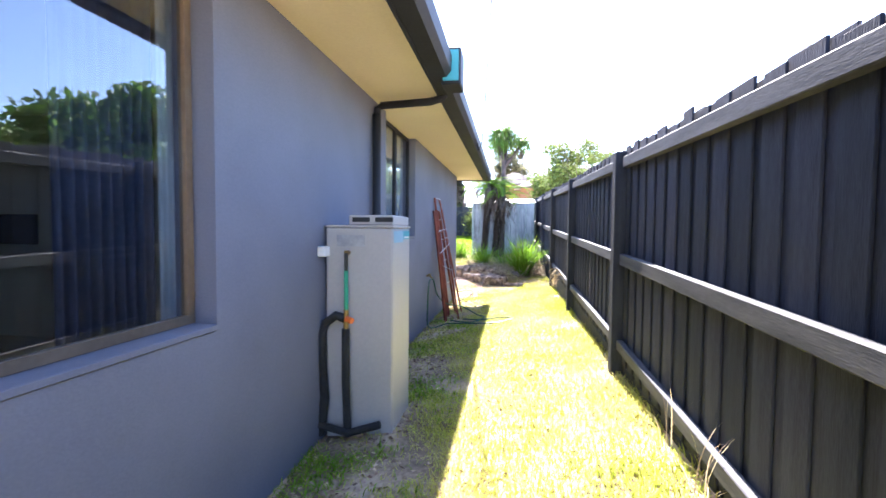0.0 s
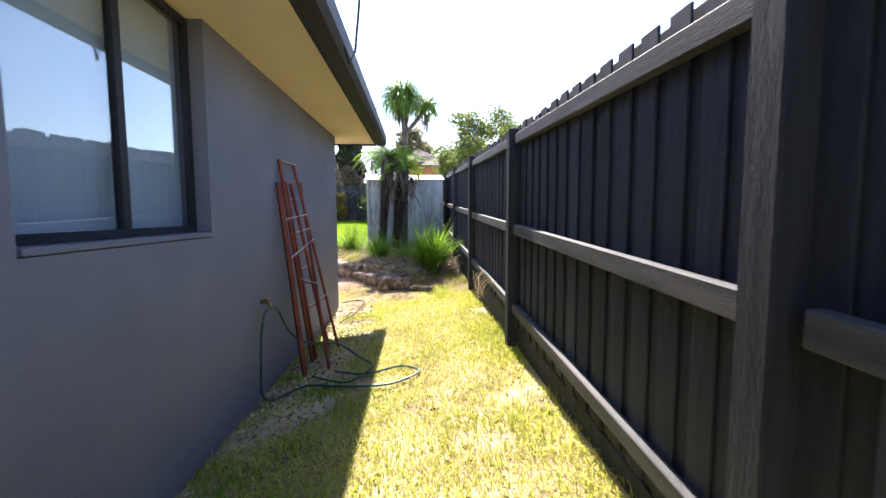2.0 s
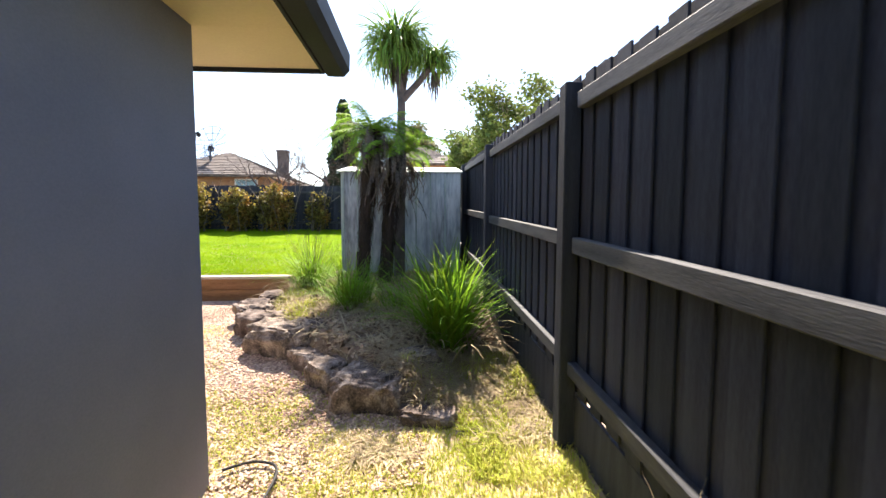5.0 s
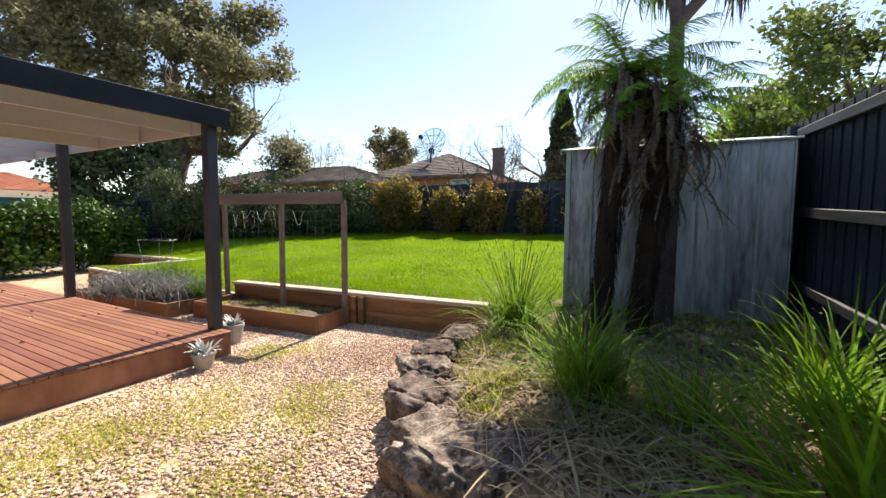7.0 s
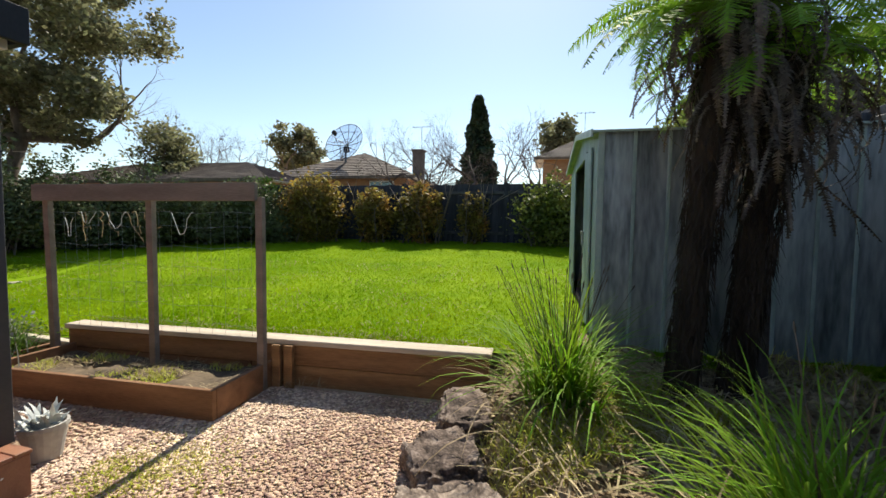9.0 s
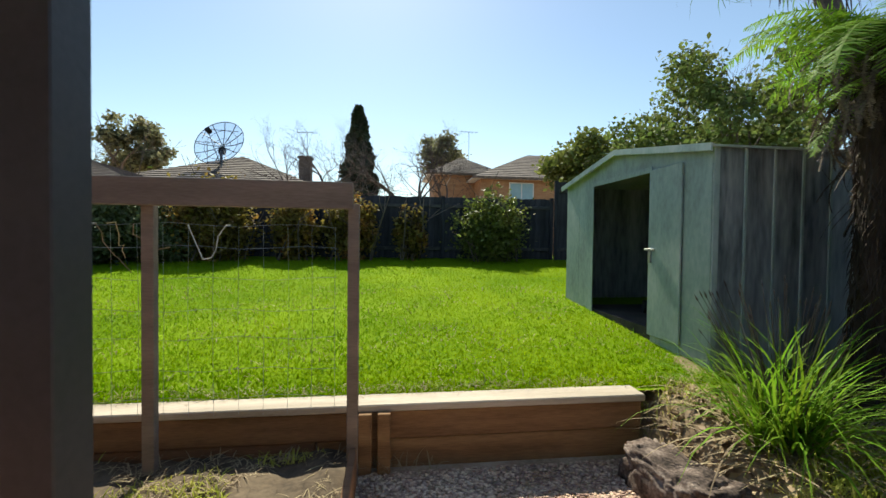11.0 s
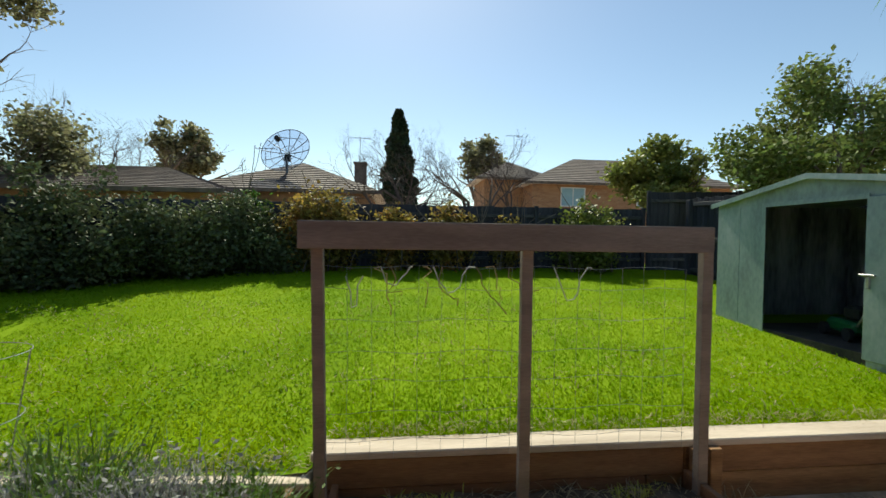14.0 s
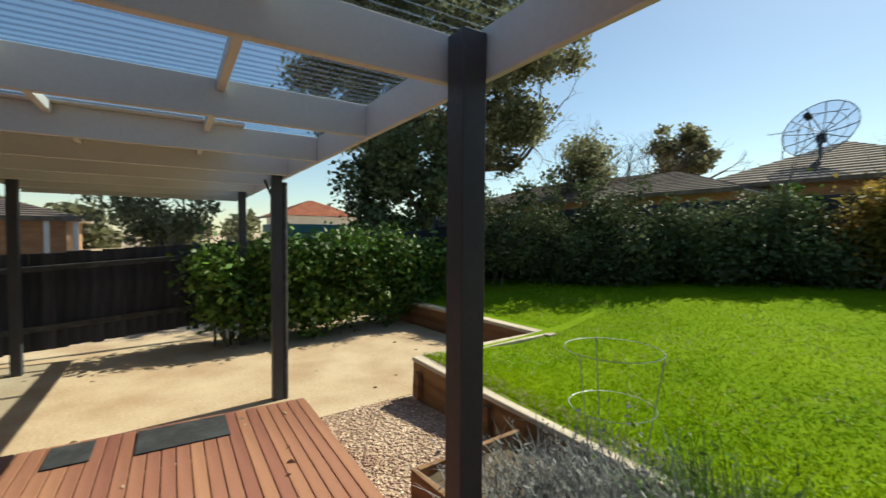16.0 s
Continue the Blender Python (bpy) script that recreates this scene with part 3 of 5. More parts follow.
def limb_tube(bm, pts, rr, sides):
    rings = []
    for i, p in enumerate(pts):
        d = (pts[min(i + 1, len(pts) - 1)] - pts[max(i - 1, 0)]).normalized()
        a = d.cross(Vector((0.3, 0.9, 0.1))).normalized()
        b = d.cross(a)
        rings.append([bm.verts.new(p + rr[i] * (a * math.cos(k * math.tau / sides) + b * math.sin(k * math.tau / sides))) for k in range(sides)])
    for r0, r1 in zip(rings, rings[1:]):
        for k in range(sides):
            bm.faces.new((r0[k], r0[(k + 1) % sides], r1[(k + 1) % sides], r1[k]))


def leafy_tree(name, label, at, trunk_h, trunk_r, blobs, n, leaf, material, seed, depth=4, length=None, group=""):
    rng = np.random.default_rng(seed)
    t = thing(name, label, "tree", group)
    bm = bmesh.new()
    ends = []
    limbs(bm, (at[0], at[1], -0.05), (0.02, 0, 1), trunk_h + at[2], trunk_r, 0, rng, ends=ends)
    for _ in range(4):
        limbs(bm, ends[0], Vector(rng.normal(0, 0.6, 3)) + Vector((0, 0, 0.9)), length or trunk_h * 0.6, trunk_r * 0.6, depth, rng, 0.5, 0.2)
    part("trunk", bm, M_BARK, t, smooth=True)
    P = clumped(n, blobs, rng, 0.35)
    V, F = cards(P, leaf, rng)
    np_mesh("crown", V, F, material, t)
    return t


def bush(name, label, category, blobs, n, leaf, material, seed, group="", stems=None):
    rng = np.random.default_rng(seed)
    t = thing(name, label, category, group)
    V, F = cards(clumped(n, blobs, rng, 0.45), leaf, rng)
    np_mesh("foliage", V, F, material, t)
    bm = bmesh.new()
    for b in blobs[:8]:
        zg = stems if stems is not None else b[2] - b[5] - 0.3
        limbs(bm, (b[0], b[1], zg), (rng.normal(0, 0.15), rng.normal(0, 0.15), 1), max(0.3, b[2] - zg), 0.025, 1, rng, 0.5, 0.2)
    part("woody_frame", bm, M_BARK, t)
    return t


# ---- rockery mound
def mound_z(x, y):
    x, y = np.asarray(x, float), np.asarray(y, float)
    edge = np.where(y < 12.6, 0.9 - (y - 10.3) * 0.95, -1.25 - (y - 12.6) * 0.38)
    edge = np.maximum(edge, -1.95)
    inside = step(x - edge, -0.1, 0.4) * step(y, 10.2, 11.3)
    hump = 0.23 + 0.05 * step(y, 11.5, 15.6) + 0.16 * step(y, 14.5, 16.0)
    rough = 0.03 * np.sin(x * 5.1 + y * 2.3) + 0.02 * np.sin(x * 11 - y * 7)
    inside = inside * (1 - 0.75 * step(x, 0.45, 0.95) * (1 - step(y, 12.0, 13.3)))
    return ground_z(x, y) - 0.05 + inside * (hump + rough + 0.08 + np.clip(-ground_z(x, y), 0, 1) * 0.6)


tagged(grid_mesh("garden_bed", np.linspace(-2.2, 1.62, 60), np.linspace(10.1, 16.3, 90), mound_z, M_SOIL), "raised dry soil bed of the rockery", "garden bed", kind="structure")


def rock(at, size, turn, seed):
    rng = np.random.default_rng(seed)
    bm = bmesh.new()
    bmesh.ops.create_icosphere(bm, subdivisions=5, radius=1)
    off = Vector(rng.uniform(0, 50, 3))
    sx, sy, sz = size
    for v in bm.verts:
        c = v.co
        q = Vector([math.copysign(abs(a) ** 0.6, a) for a in c])
        w = Vector((c.x * sx, c.y * sy, c.z * sz)) * 3.0
        nse = noise.noise(w * 1.2 + off) * 0.34 - abs(noise.noise(w * 2.6 + off)) * 0.22 + noise.noise(w * 6 + off) * 0.1 - abs(noise.noise(w * 11 + off)) * 0.12 - abs(noise.noise(w * 21 + off)) * 0.07
        q = q * (0.96 + nse)
        q.z = min(q.z, 0.76 + 0.12 * noise.noise(w * 3 + off) + 0.05 * noise.noise(w * 12 + off))
        v.co = Vector((q.x * sx, q.y * sy, q.z * sz))
    ob = link("garden_rock", bm, M_ROCK, None, True)
    ob.matrix_world = pose(*at, 0, 0, turn)
    return tagged(ob, "rough brown basalt boulder edging the rockery", "rock", "rocks round the rockery")


for i, (x, y, z, sx, sy, sz, rz) in enumerate((
        (1.1, 10.5, -0.1, 0.27, 0.17, 0.08, 5), (0.66, 10.75, -0.06, 0.27, 0.2, 0.11, -15), (0.2, 11.15, 0.0, 0.42, 0.32, 0.26, -20),
        (-0.3, 11.6, 0.0, 0.26, 0.22, 0.2, -50), (-0.62, 12.02, 0.0, 0.28, 0.22, 0.18, -30), (-1.05, 12.5, 0.05, 0.47, 0.38, 0.34, -25),
        (-1.5, 13.1, 0.06, 0.42, 0.32, 0.32, -15), (-1.83, 13.62, 0.06, 0.33, 0.27, 0.33, -60), (-2.02, 14.2, 0.06, 0.36, 0.27, 0.27, -65),
        (-2.0, 14.9, 0.08, 0.4, 0.24, 0.25, -80), (-0.55, 12.6, 0.16, 0.34, 0.28, 0.22, 15), (-1.2, 13.75, 0.16, 0.22, 0.18, 0.15, 40),
        (0.5, 11.5, 0.14, 0.3, 0.22, 0.16, 30), (-0.1, 12.05, 0.14, 0.26, 0.2, 0.17, 70))):
    rock((x, y, z), (sx, sy, sz), rz, 20 + i)


def strap_clump(at, n, height, seed, label, seeds=0, straw=0, wide=0.017, lift=(0.75, 1.55), droop=0.85):
    rng = np.random.default_rng(seed)
    t = thing("strappy_grass_clump", label, "plant", "strappy clumps in the rockery")
    V, F = straps(n, at, 0.1, height * 1.25, wide, lift, droop, 6, rng)
    np_mesh("leaves", V, F, M_STRAP, t)
    if straw:
        V, F = straps(straw, at, 0.2, height * 1.15, 0.014, (0.05, 0.8), 0.7, 6, rng)
        np_mesh("dead_leaves", V, F, M_STRAW, t, )
    if seeds:
        bm = bmesh.new()
        for _ in range(seeds):
            d = Vector((rng.normal(0, 0.28), rng.normal(0, 0.28), 1)).normalized()
            p = Vector(at) + d * height * rng.uniform(1.0, 1.3)
            limb_tube(bm, [Vector(at), (Vector(at) + p) / 2 + Vector((0, 0, 0.05)), p], [0.004, 0.003, 0.002], 3)
            limb_tube(bm, [p - d * 0.03, p - d * 0.01, p + d * 0.02], [0.003, 0.0055, 0.001], 4)
        tagged(part("seed_head", bm, M_DEADFROND, t), kind="stuff")
    return t


strap_clump((0.9, 12.2, 0.06), 250, 1.12, 31, "large bright green strappy clump with dry outer leaves", 0, 130, 0.032, (0.85, 1.52), 0.62)
strap_clump((-1.3, 14.85, 0.28), 340, 0.9, 32, "green strappy clump with upright seed heads", 40, 90, 0.017)
strap_clump((-0.4, 13.5, 0.22), 420, 0.85, 33, "dense dark green strappy clump beside the boulders", 8, 150, 0.013)
strap_clump((0.3, 13.2, 0.2), 90, 0.7, 34, "straggling strappy clump among dry grass", 6, 330, 0.014)
strap_clump((1.1, 13.7, 0.2), 200, 0.95, 35, "broad-leaved strappy clump by the fence", 0, 110, 0.026)


def scatter(n, x0, x1, y0, y1, keep, height, rng=RNG):
    x, y = rng.uniform(x0, x1, n), rng.uniform(y0, y1, n)
    k = keep(x, y)
    x, y = x[k], y[k]
    return np.c_[x, y, height(x, y)]


def tufts(name, label, P, length, width, material, lift=(0.5, 1.5), seg=2, droop=0.6, seed=1):
    V, F = straps(len(P), P, 0, length, width, lift, droop, seg, np.random.default_rng(seed))
    return tagged(np_mesh(name, V, F, material), label, "grass", kind="stuff")


def soft_noise(x, y, s, o=0.0):
    return 0.5 + 0.25 * (np.sin(x * s + 1.7 * np.sin(y * s * 0.7 + o)) + np.sin(y * s * 1.3 + o + 1.3 * np.sin(x * s * 0.8)))


# straw and weeds on the bed
P = scatter(1500, -1.5, 1.5, 11.9, 15.4, lambda x, y: mound_z(x, y) > ground_z(x, y) + 0.06, mound_z)
tufts("fallen_strap_leaves", "long dead strap leaves lying across the bed", P + np.array([0, 0, 0.03]), 0.55, 0.013, M_STRAW, (0.0, 0.5), 5, 0.4, 21)
P = scatter(9000, -2.1, 0.0, 12.8, 15.2, lambda x, y: (mound_z(x, y) > ground_z(x, y) + 0.06) & (soft_noise(x, y, 4.0, 1.0) > 0.5), mound_z)
tufts("rock_edge_grass", "tufts of fresh grass between the boulders", P, 0.17, 0.008, M_LANEGRASS, (0.5, 1.5), 3, 0.7, 22)
P = scatter(11000, 0.1, 1.6, 10.2, 12.0, lambda x, y: soft_noise(x, y, 3.1, 2.0) < 0.75, lambda x, y: np.maximum(ground_z(x, y), mound_z(x, y)))
tufts("corner_straw", "matted dry straw at the front of the bed", P + np.array([0, 0, 0.01]), 0.22, 0.01, M_STRAW, (0.0, 0.45), 3, 0.3, 24)
P = scatter(5000, 0.9, 1.62, 9.8, 11.5, lambda x, y: soft_noise(x, y, 3.1, 2.0) > 0.5, lambda x, y: np.maximum(ground_z(x, y), mound_z(x, y)))
tufts("corner_grass", "lush sunlit grass where the lane meets the bed", P, 0.12, 0.01, M_LANEGRASS, (0.3, 1.5), 3, 0.8, 23)
P = scatter(5500, -2.0, 1.55, 10.2, 15.8, lambda x, y: mound_z(x, y) > ground_z(x, y) + 0.06, mound_z)
tufts("dry_grass", "dry straw-coloured grass over the rockery soil", P, 0.26, 0.011, M_STRAW, (0.0, 0.8), 3, 0.7, 3)
P = scatter(14000, -2.0, 1.55, 10.0, 15.8, lambda x, y: (mound_z(x, y) > ground_z(x, y) + 0.03) & (soft_noise(x, y, 2.2) > 0.58), mound_z)
tufts("green_weeds", "patches of fresh green grass in the rockery", P, 0.14, 0.007, M_LANEGRASS, (0.6, 1.5), 3, 0.6, 4)

P = scatter(9000, -2.0, 1.55, 10.2, 15.8, lambda x, y: mound_z(x, y) > ground_z(x, y) + 0.05, mound_z)
V, F = cards(P + np.array([0, 0, 0.012]), 0.05, RNG, 1.5, 0.8)
tagged(np_mesh("bed_leaf_litter", V, F, M_LITTER), "dry fallen leaves and bark on the rockery", "litter", kind="stuff")
# lane grass: patchy and sunlit, thin near the house
rl = np.random.default_rng(9)


def lane_keep(x, y):
    d = soft_noise(x, y, 2.1, 0.4) * 0.55 + soft_noise(x, y, 6.3, 2.0) * 0.45
    want = 0.30 + 0.35 * step(x, -0.6, 0.3) - 0.5 * step(y, 9.0, 10.6) * (1 - step(x, 0.3, 0.9)) - 0.5 * step(y, 10.3, 11.0)
    return rl.random(len(x)) < np.clip((d - (0.72 - want)) * 3.2, 0.09 - 0.08 * step(y, 10.3, 11.0), 1)


P = scatter(150000, -0.95, 1.6, -1.5, 12.0, lane_keep, lambda x, y: np.maximum(ground_z(x, y), mound_z(x, y)), rl)
tufts("lane_grass", "short yellow-green grass of the side lane", P, 0.075, 0.006, M_LANEGRASS, (0.3, 1.5), 2, 0.5, 5)
P = scatter(7000, 1.2, 1.64, -1.5, 12.0, lambda x, y: soft_noise(x, y, 4) > 0.35, lambda x, y: np.maximum(ground_z(x, y), mound_z(x, y)))
tufts("fence_line_grass", "longer green grass along the foot of the fence", P, 0.12, 0.007, M_LANEGRASS, (0.5, 1.5), 3, 0.6, 6)
P = scatter(26000, -0.95, 0.25, 0.5, 9.0, lambda x, y: rl.random(len(x)) < np.clip((soft_noise(x, y, 3.1, 1) * 0.6 + soft_noise(x, y, 9.0, 3) * 0.4 - 0.42) * 2.0, 0, 1) * (1 - step(x, -0.35, 0.2)), ground_z)
tufts("wall_weeds", "green weeds and grass against the house wall", P, 0.1, 0.009, M_STRAP, (0.4, 1.5), 3, 0.9, 7)
P = scatter(16000, -0.95, 1.6, -1.0, 11.5, lambda x, y: rl.random(len(x)) < 1 - 0.93 * step(x, -0.45, 0.0), ground_z)
V, F = cards(P + np.array([0, 0, 0.008]), 0.03, RNG, 1.5, 0.85)
tagged(np_mesh("leaf_litter", V, F, M_LITTER), "dry brown leaf litter on the lane", "litter", kind="stuff")

# lawn blades
rw = np.random.default_rng(11)
n = 270000
y = 15.66 + (24.4 - 15.66) * rw.random(n) ** 1.7
x = rw.uniform(-16.5, 1.5, n)
k = (x > -11.4) | (y > 18.25)
k &= ~((x > -0.9) & (y > 15.9) & (y < 19.0))
x, y = x[k], y[k]
V, F = straps(len(x), np.c_[x, y, lawn_z(x, y)], 0, 0.052, 0.0075, (0.3, 1.5), 0.8, 2, rw)
tagged(np_mesh("lawn_grass", V, F, M_GRASS), "bright green blades of the lawn", "grass", kind="stuff")
def lawn_keep(x, y):
    return ((x > -11.4) | (y > 18.3)) & ~((x > -0.95) & (y > 15.85)) & (rw.random(len(x)) < np.clip((soft_noise(x, y, 1.7, 0.6) * 0.5 + soft_noise(x, y, 5.3, 2.1) * 0.5 - 0.45) * 3, 0.02, 1))


P = scatter(12000, -16, 1.4, 15.7, 21, lawn_keep, lawn_z, rw)
tufts("lawn_clover", "darker broad-leaved tufts scattered through the lawn", P, 0.075, 0.014, M_STRAP, (0.2, 1.4), 2, 0.8, 16)
P = scatter(9000, -16, 1.4, 15.7, 20, lambda x, y: ((x > -11.4) | (y > 18.3)) & ~((x > -0.95) & (y > 15.85)) & (soft_noise(x, y, 3.3, 4.0) > 0.45), lawn_z, rw)
tufts("lawn_thatch", "dry pale blades showing through the lawn", P, 0.08, 0.008, M_STRAW, (0.2, 1.3), 2, 0.7, 17)
P = scatter(3500, -11.4, -1.9, 15.6, 15.85, lambda x, y: x == x, lawn_z)
tufts("lawn_edge_straw", "dry grass clippings along the lawn edge", P, 0.09, 0.006, M_STRAW, (0.0, 0.8), 2, 0.4, 12)

# gravel stones
rg = np.random.default_rng(13)
n = 125000
x, y = 0.6 - 5.2 * rg.random(n), 9.9 + 5.5 * rg.random(n)
x[:26000] = rg.uniform(-11.6, -4.4, 26000)
y[:26000] = rg.uniform(13.5, 15.5, 26000)
k = (mound_z(x, y) < ground_z(x, y) + 0.03) & ~((x < -4.35) & (y < 13.55 - 0.063 * (x + 4.64)))
x, y = x[k], y[k]
n = len(x)
s = rg.uniform(0.009, 0.02, n)
base = np.array([(1, 0, 0), (0, 1, 0), (-1, 0, 0), (0, -1, 0), (0, 0, 0.7), (0, 0, -0.5)], float)
ang = rg.uniform(0, math.tau, n)
c, sn = np.cos(ang), np.sin(ang)
L = base[None] * (s[:, None] * rg.uniform(0.7, 1.3, (n, 1)))[:, :, None] * np.array([1.3, 0.9, 0.6])
V = np.stack([L[..., 0] * c[:, None] - L[..., 1] * sn[:, None], L[..., 0] * sn[:, None] + L[..., 1] * c[:, None], L[..., 2]], -1)
V += np.c_[x, y, ground_z(x, y) + 0.006][:, None]
tri = np.array([(0, 1, 4), (1, 2, 4), (2, 3, 4), (3, 0, 4), (1, 0, 5), (2, 1, 5), (3, 2, 5), (0, 3, 5)])
F = (tri[None] + np.arange(n)[:, None, None] * 6).reshape(-1, 3)
tagged(np_mesh("gravel_stones", V.reshape(-1, 3), F, M_PEBBLE), "loose pinkish-brown gravel of the yard", "gravel", kind="stuff")


def moss_at(x, y):
    m = 0 * x
    for a, b, r in ((-3.3, 12.4, 0.55), (-2.6, 12.9, 0.45), (-3.7, 11.7, 0.6), (-2.2, 11.8, 0.4), (-0.9, 10.9, 0.45), (-3.9, 13.9, 0.35), (-1.6, 11.0, 0.4), (0.1, 10.3, 0.5)):
        m = np.maximum(m, np.exp(-((x - a) ** 2 + (y - b) ** 2) / (r * r)))
    return m


P = scatter(150000, -4.3, 0.6, 10.0, 14.6, lambda x, y: (moss_at(x, y) * (0.4 + soft_noise(x, y, 7, 0.3)) > rg.random(len(x))) & (mound_z(x, y) < ground_z(x, y) + 0.05), ground_z)
tufts("gravel_moss_grass", "low green grass creeping through the gravel", P, 0.055, 0.008, M_LANEGRASS, (0.2, 1.3), 2, 0.5, 14)


# ---- tree fern and cordyline
def frond(rng, at, az, length, el, droop, pairs=26, wide=0.24):
    """One feathered frond: a curved midrib with paired pinnae."""
    p = np.array(at, float)
    V, F = [], []
    for k in range(pairs):
        f = k / pairs
        e = el - droop * f ** 1.4 * 1.7
        d = np.array([math.cos(az) * math.cos(e), math.sin(az) * math.cos(e), math.sin(e)])
        side = np.array([-math.sin(az), math.cos(az), 0])
        st = length / pairs
        w = wide * math.sin(math.pi * min(1, 0.12 + f * 0.88)) ** 0.7 + 0.01
        for sgn in (-1, 1):
            w2 = w * rng.uniform(0.6, 1.15)
            tip = p + sgn * side * w2 + d * w2 * rng.uniform(0.1, 0.6) + np.array([0, 0, -w2 * rng.uniform(0.1, 0.6)])
            o = len(V)
            V += [p, p + d * st * 0.85, tip + d * st * 0.3, tip]
            F.append((o, o + 1, o + 2, o + 3))
        o = len(V)
        q = p + d * st
        V += [p - side * 0.006, p + side * 0.006, q + side * 0.006, q - side * 0.006]
        F.append((o, o + 1, o + 2, o + 3))
        p = q
    return np.array(V), np.array(F)


def tree_fern(at, height, seed, label, n=16, length=1.25):
    rng = np.random.default_rng(seed)
    t = thing("tree_fern", label, "tree fern", "tree ferns")
    x, y, z = at
    bm = bmesh.new()
    pts = [Vector((x + 0.24 * (k / 8 - 0.65) + 0.015 * math.sin(k), y + 0.015 * math.cos(k * 1.3), z + (height - z) * k / 8)) for k in range(9)]
    limb_tube(bm, pts, [0.12, 0.1, 0.095, 0.09, 0.09, 0.1, 0.125, 0.14, 0.09], 16)
    for v in bm.verts:
        v.co += Vector((noise.noise(v.co * 14), noise.noise(v.co * 14 + Vector((5, 0, 0))), 0)) * 0.03
    part("trunk", bm, M_FERNTRUNK, t)
    R = []
    m = 2600
    h = rng.uniform(0, 1, m)
    a = rng.uniform(0, math.tau, m)
    rr = 0.11 + 0.14 * np.clip(h - 0.35, 0, 1) * rng.random(m)
    R = np.c_[x + 0.24 * (h - 0.65) + rr * np.cos(a), y + rr * np.sin(a), z + (height - z) * h]
    V, F = straps(m, R, 0, 0.17, 0.009, (-1.5, -0.8), 0.25, 3, rng)
    tagged(np_mesh("trunk_fibre", V, F, M_FERNTRUNK, t), kind="stuff")
    top = pts[-1]
    live = [frond(rng, top, rng.uniform(0, math.tau), length * rng.uniform(0.75, 1.15), rng.uniform(0.0, 0.8), rng.uniform(0.45, 0.95), 72, rng.uniform(0.15, 0.21)) for _ in range(n)]
    np_mesh("fronds", *join(*live), M_FERN, t)
    dead = [frond(rng, top - Vector((0, 0, rng.uniform(0.0, 0.6))), rng.uniform(0, math.tau), length * rng.uniform(0.25, 0.8), rng.uniform(-1.1, 0.5), rng.uniform(0.5, 1.7), 44, rng.uniform(0.006, 0.024)) for _ in range(n * 3)]
    dead += [frond(rng, top - Vector((rng.uniform(-0.08, 0.08), rng.uniform(-0.08, 0.08), rng.uniform(0.1, 0.7))), rng.uniform(0, math.tau), rng.uniform(0.4, 1.0), rng.uniform(-1.2, -0.5), rng.uniform(0.1, 0.5), 36, rng.uniform(0.01, 0.03)) for _ in range(n)]
    dead += [frond(rng, top - Vector((0, 0, rng.uniform(0.05, 0.45))), rng.uniform(0, math.tau), rng.uniform(0.6, 1.0), rng.uniform(-0.1, 0.7), rng.uniform(1.1, 2.0), 46, rng.uniform(0.012, 0.04)) for _ in range(n * 3)]
    np_mesh("dead_fronds", *join(*dead), M_DEADFROND, t)
    return t


tree_fern((-0.32, 15.08, 0.2), 3.15, 41, "tree fern with hairy dark trunk and bright fronds", 32, 1.12)
tree_fern((0.08, 15.2, 0.2), 2.8, 42, "shorter tree fern with drooping dead fronds", 20, 1.05)


def cordyline():
    rng = np.random.default_rng(44)
    t = thing("cabbage_tree", "cabbage tree with drooping mops of long leaves", "tree")
    bm = bmesh.new()
    fork = Vector((0.24, 16.0, 3.95))
    limb_tube(bm, [Vector(p) for p in ((0.2, 15.5, 0.2), (0.22, 15.55, 1.5), (0.24, 15.65, 2.7), fork)], [0.11, 0.095, 0.085, 0.08], 12)
    heads = ((0.12, 16.3, 5.0), (0.92, 16.5, 4.85), (0.35, 16.75, 5.3))
    for h in heads:
        h = Vector(h)
        limb_tube(bm, [fork - Vector((0, 0, 0.05)), (fork + h) / 2 + Vector((0, 0, -0.05)), h], [0.075, 0.068, 0.06], 10)
    part("trunk", bm, M_TWIG, t)
    for h, n, ln in zip(heads, (520, 230, 90), (1.3, 0.9, 0.8)):
        V, F = straps(n, np.array(h), 0.06, ln, 0.042, (-0.2, 1.45), 1.75, 8, rng)
        np_mesh("leaf_head", V, F, M_PALM, t)
        V, F = straps(n // 6, np.array(h) - np.array((0, 0, 0.2)), 0.08, 0.7, 0.03, (-1.5, -0.8), 0.2, 4, rng)
        np_mesh("dead_leaf_skirt", V, F, M_DEADFROND, t)


cordyline()


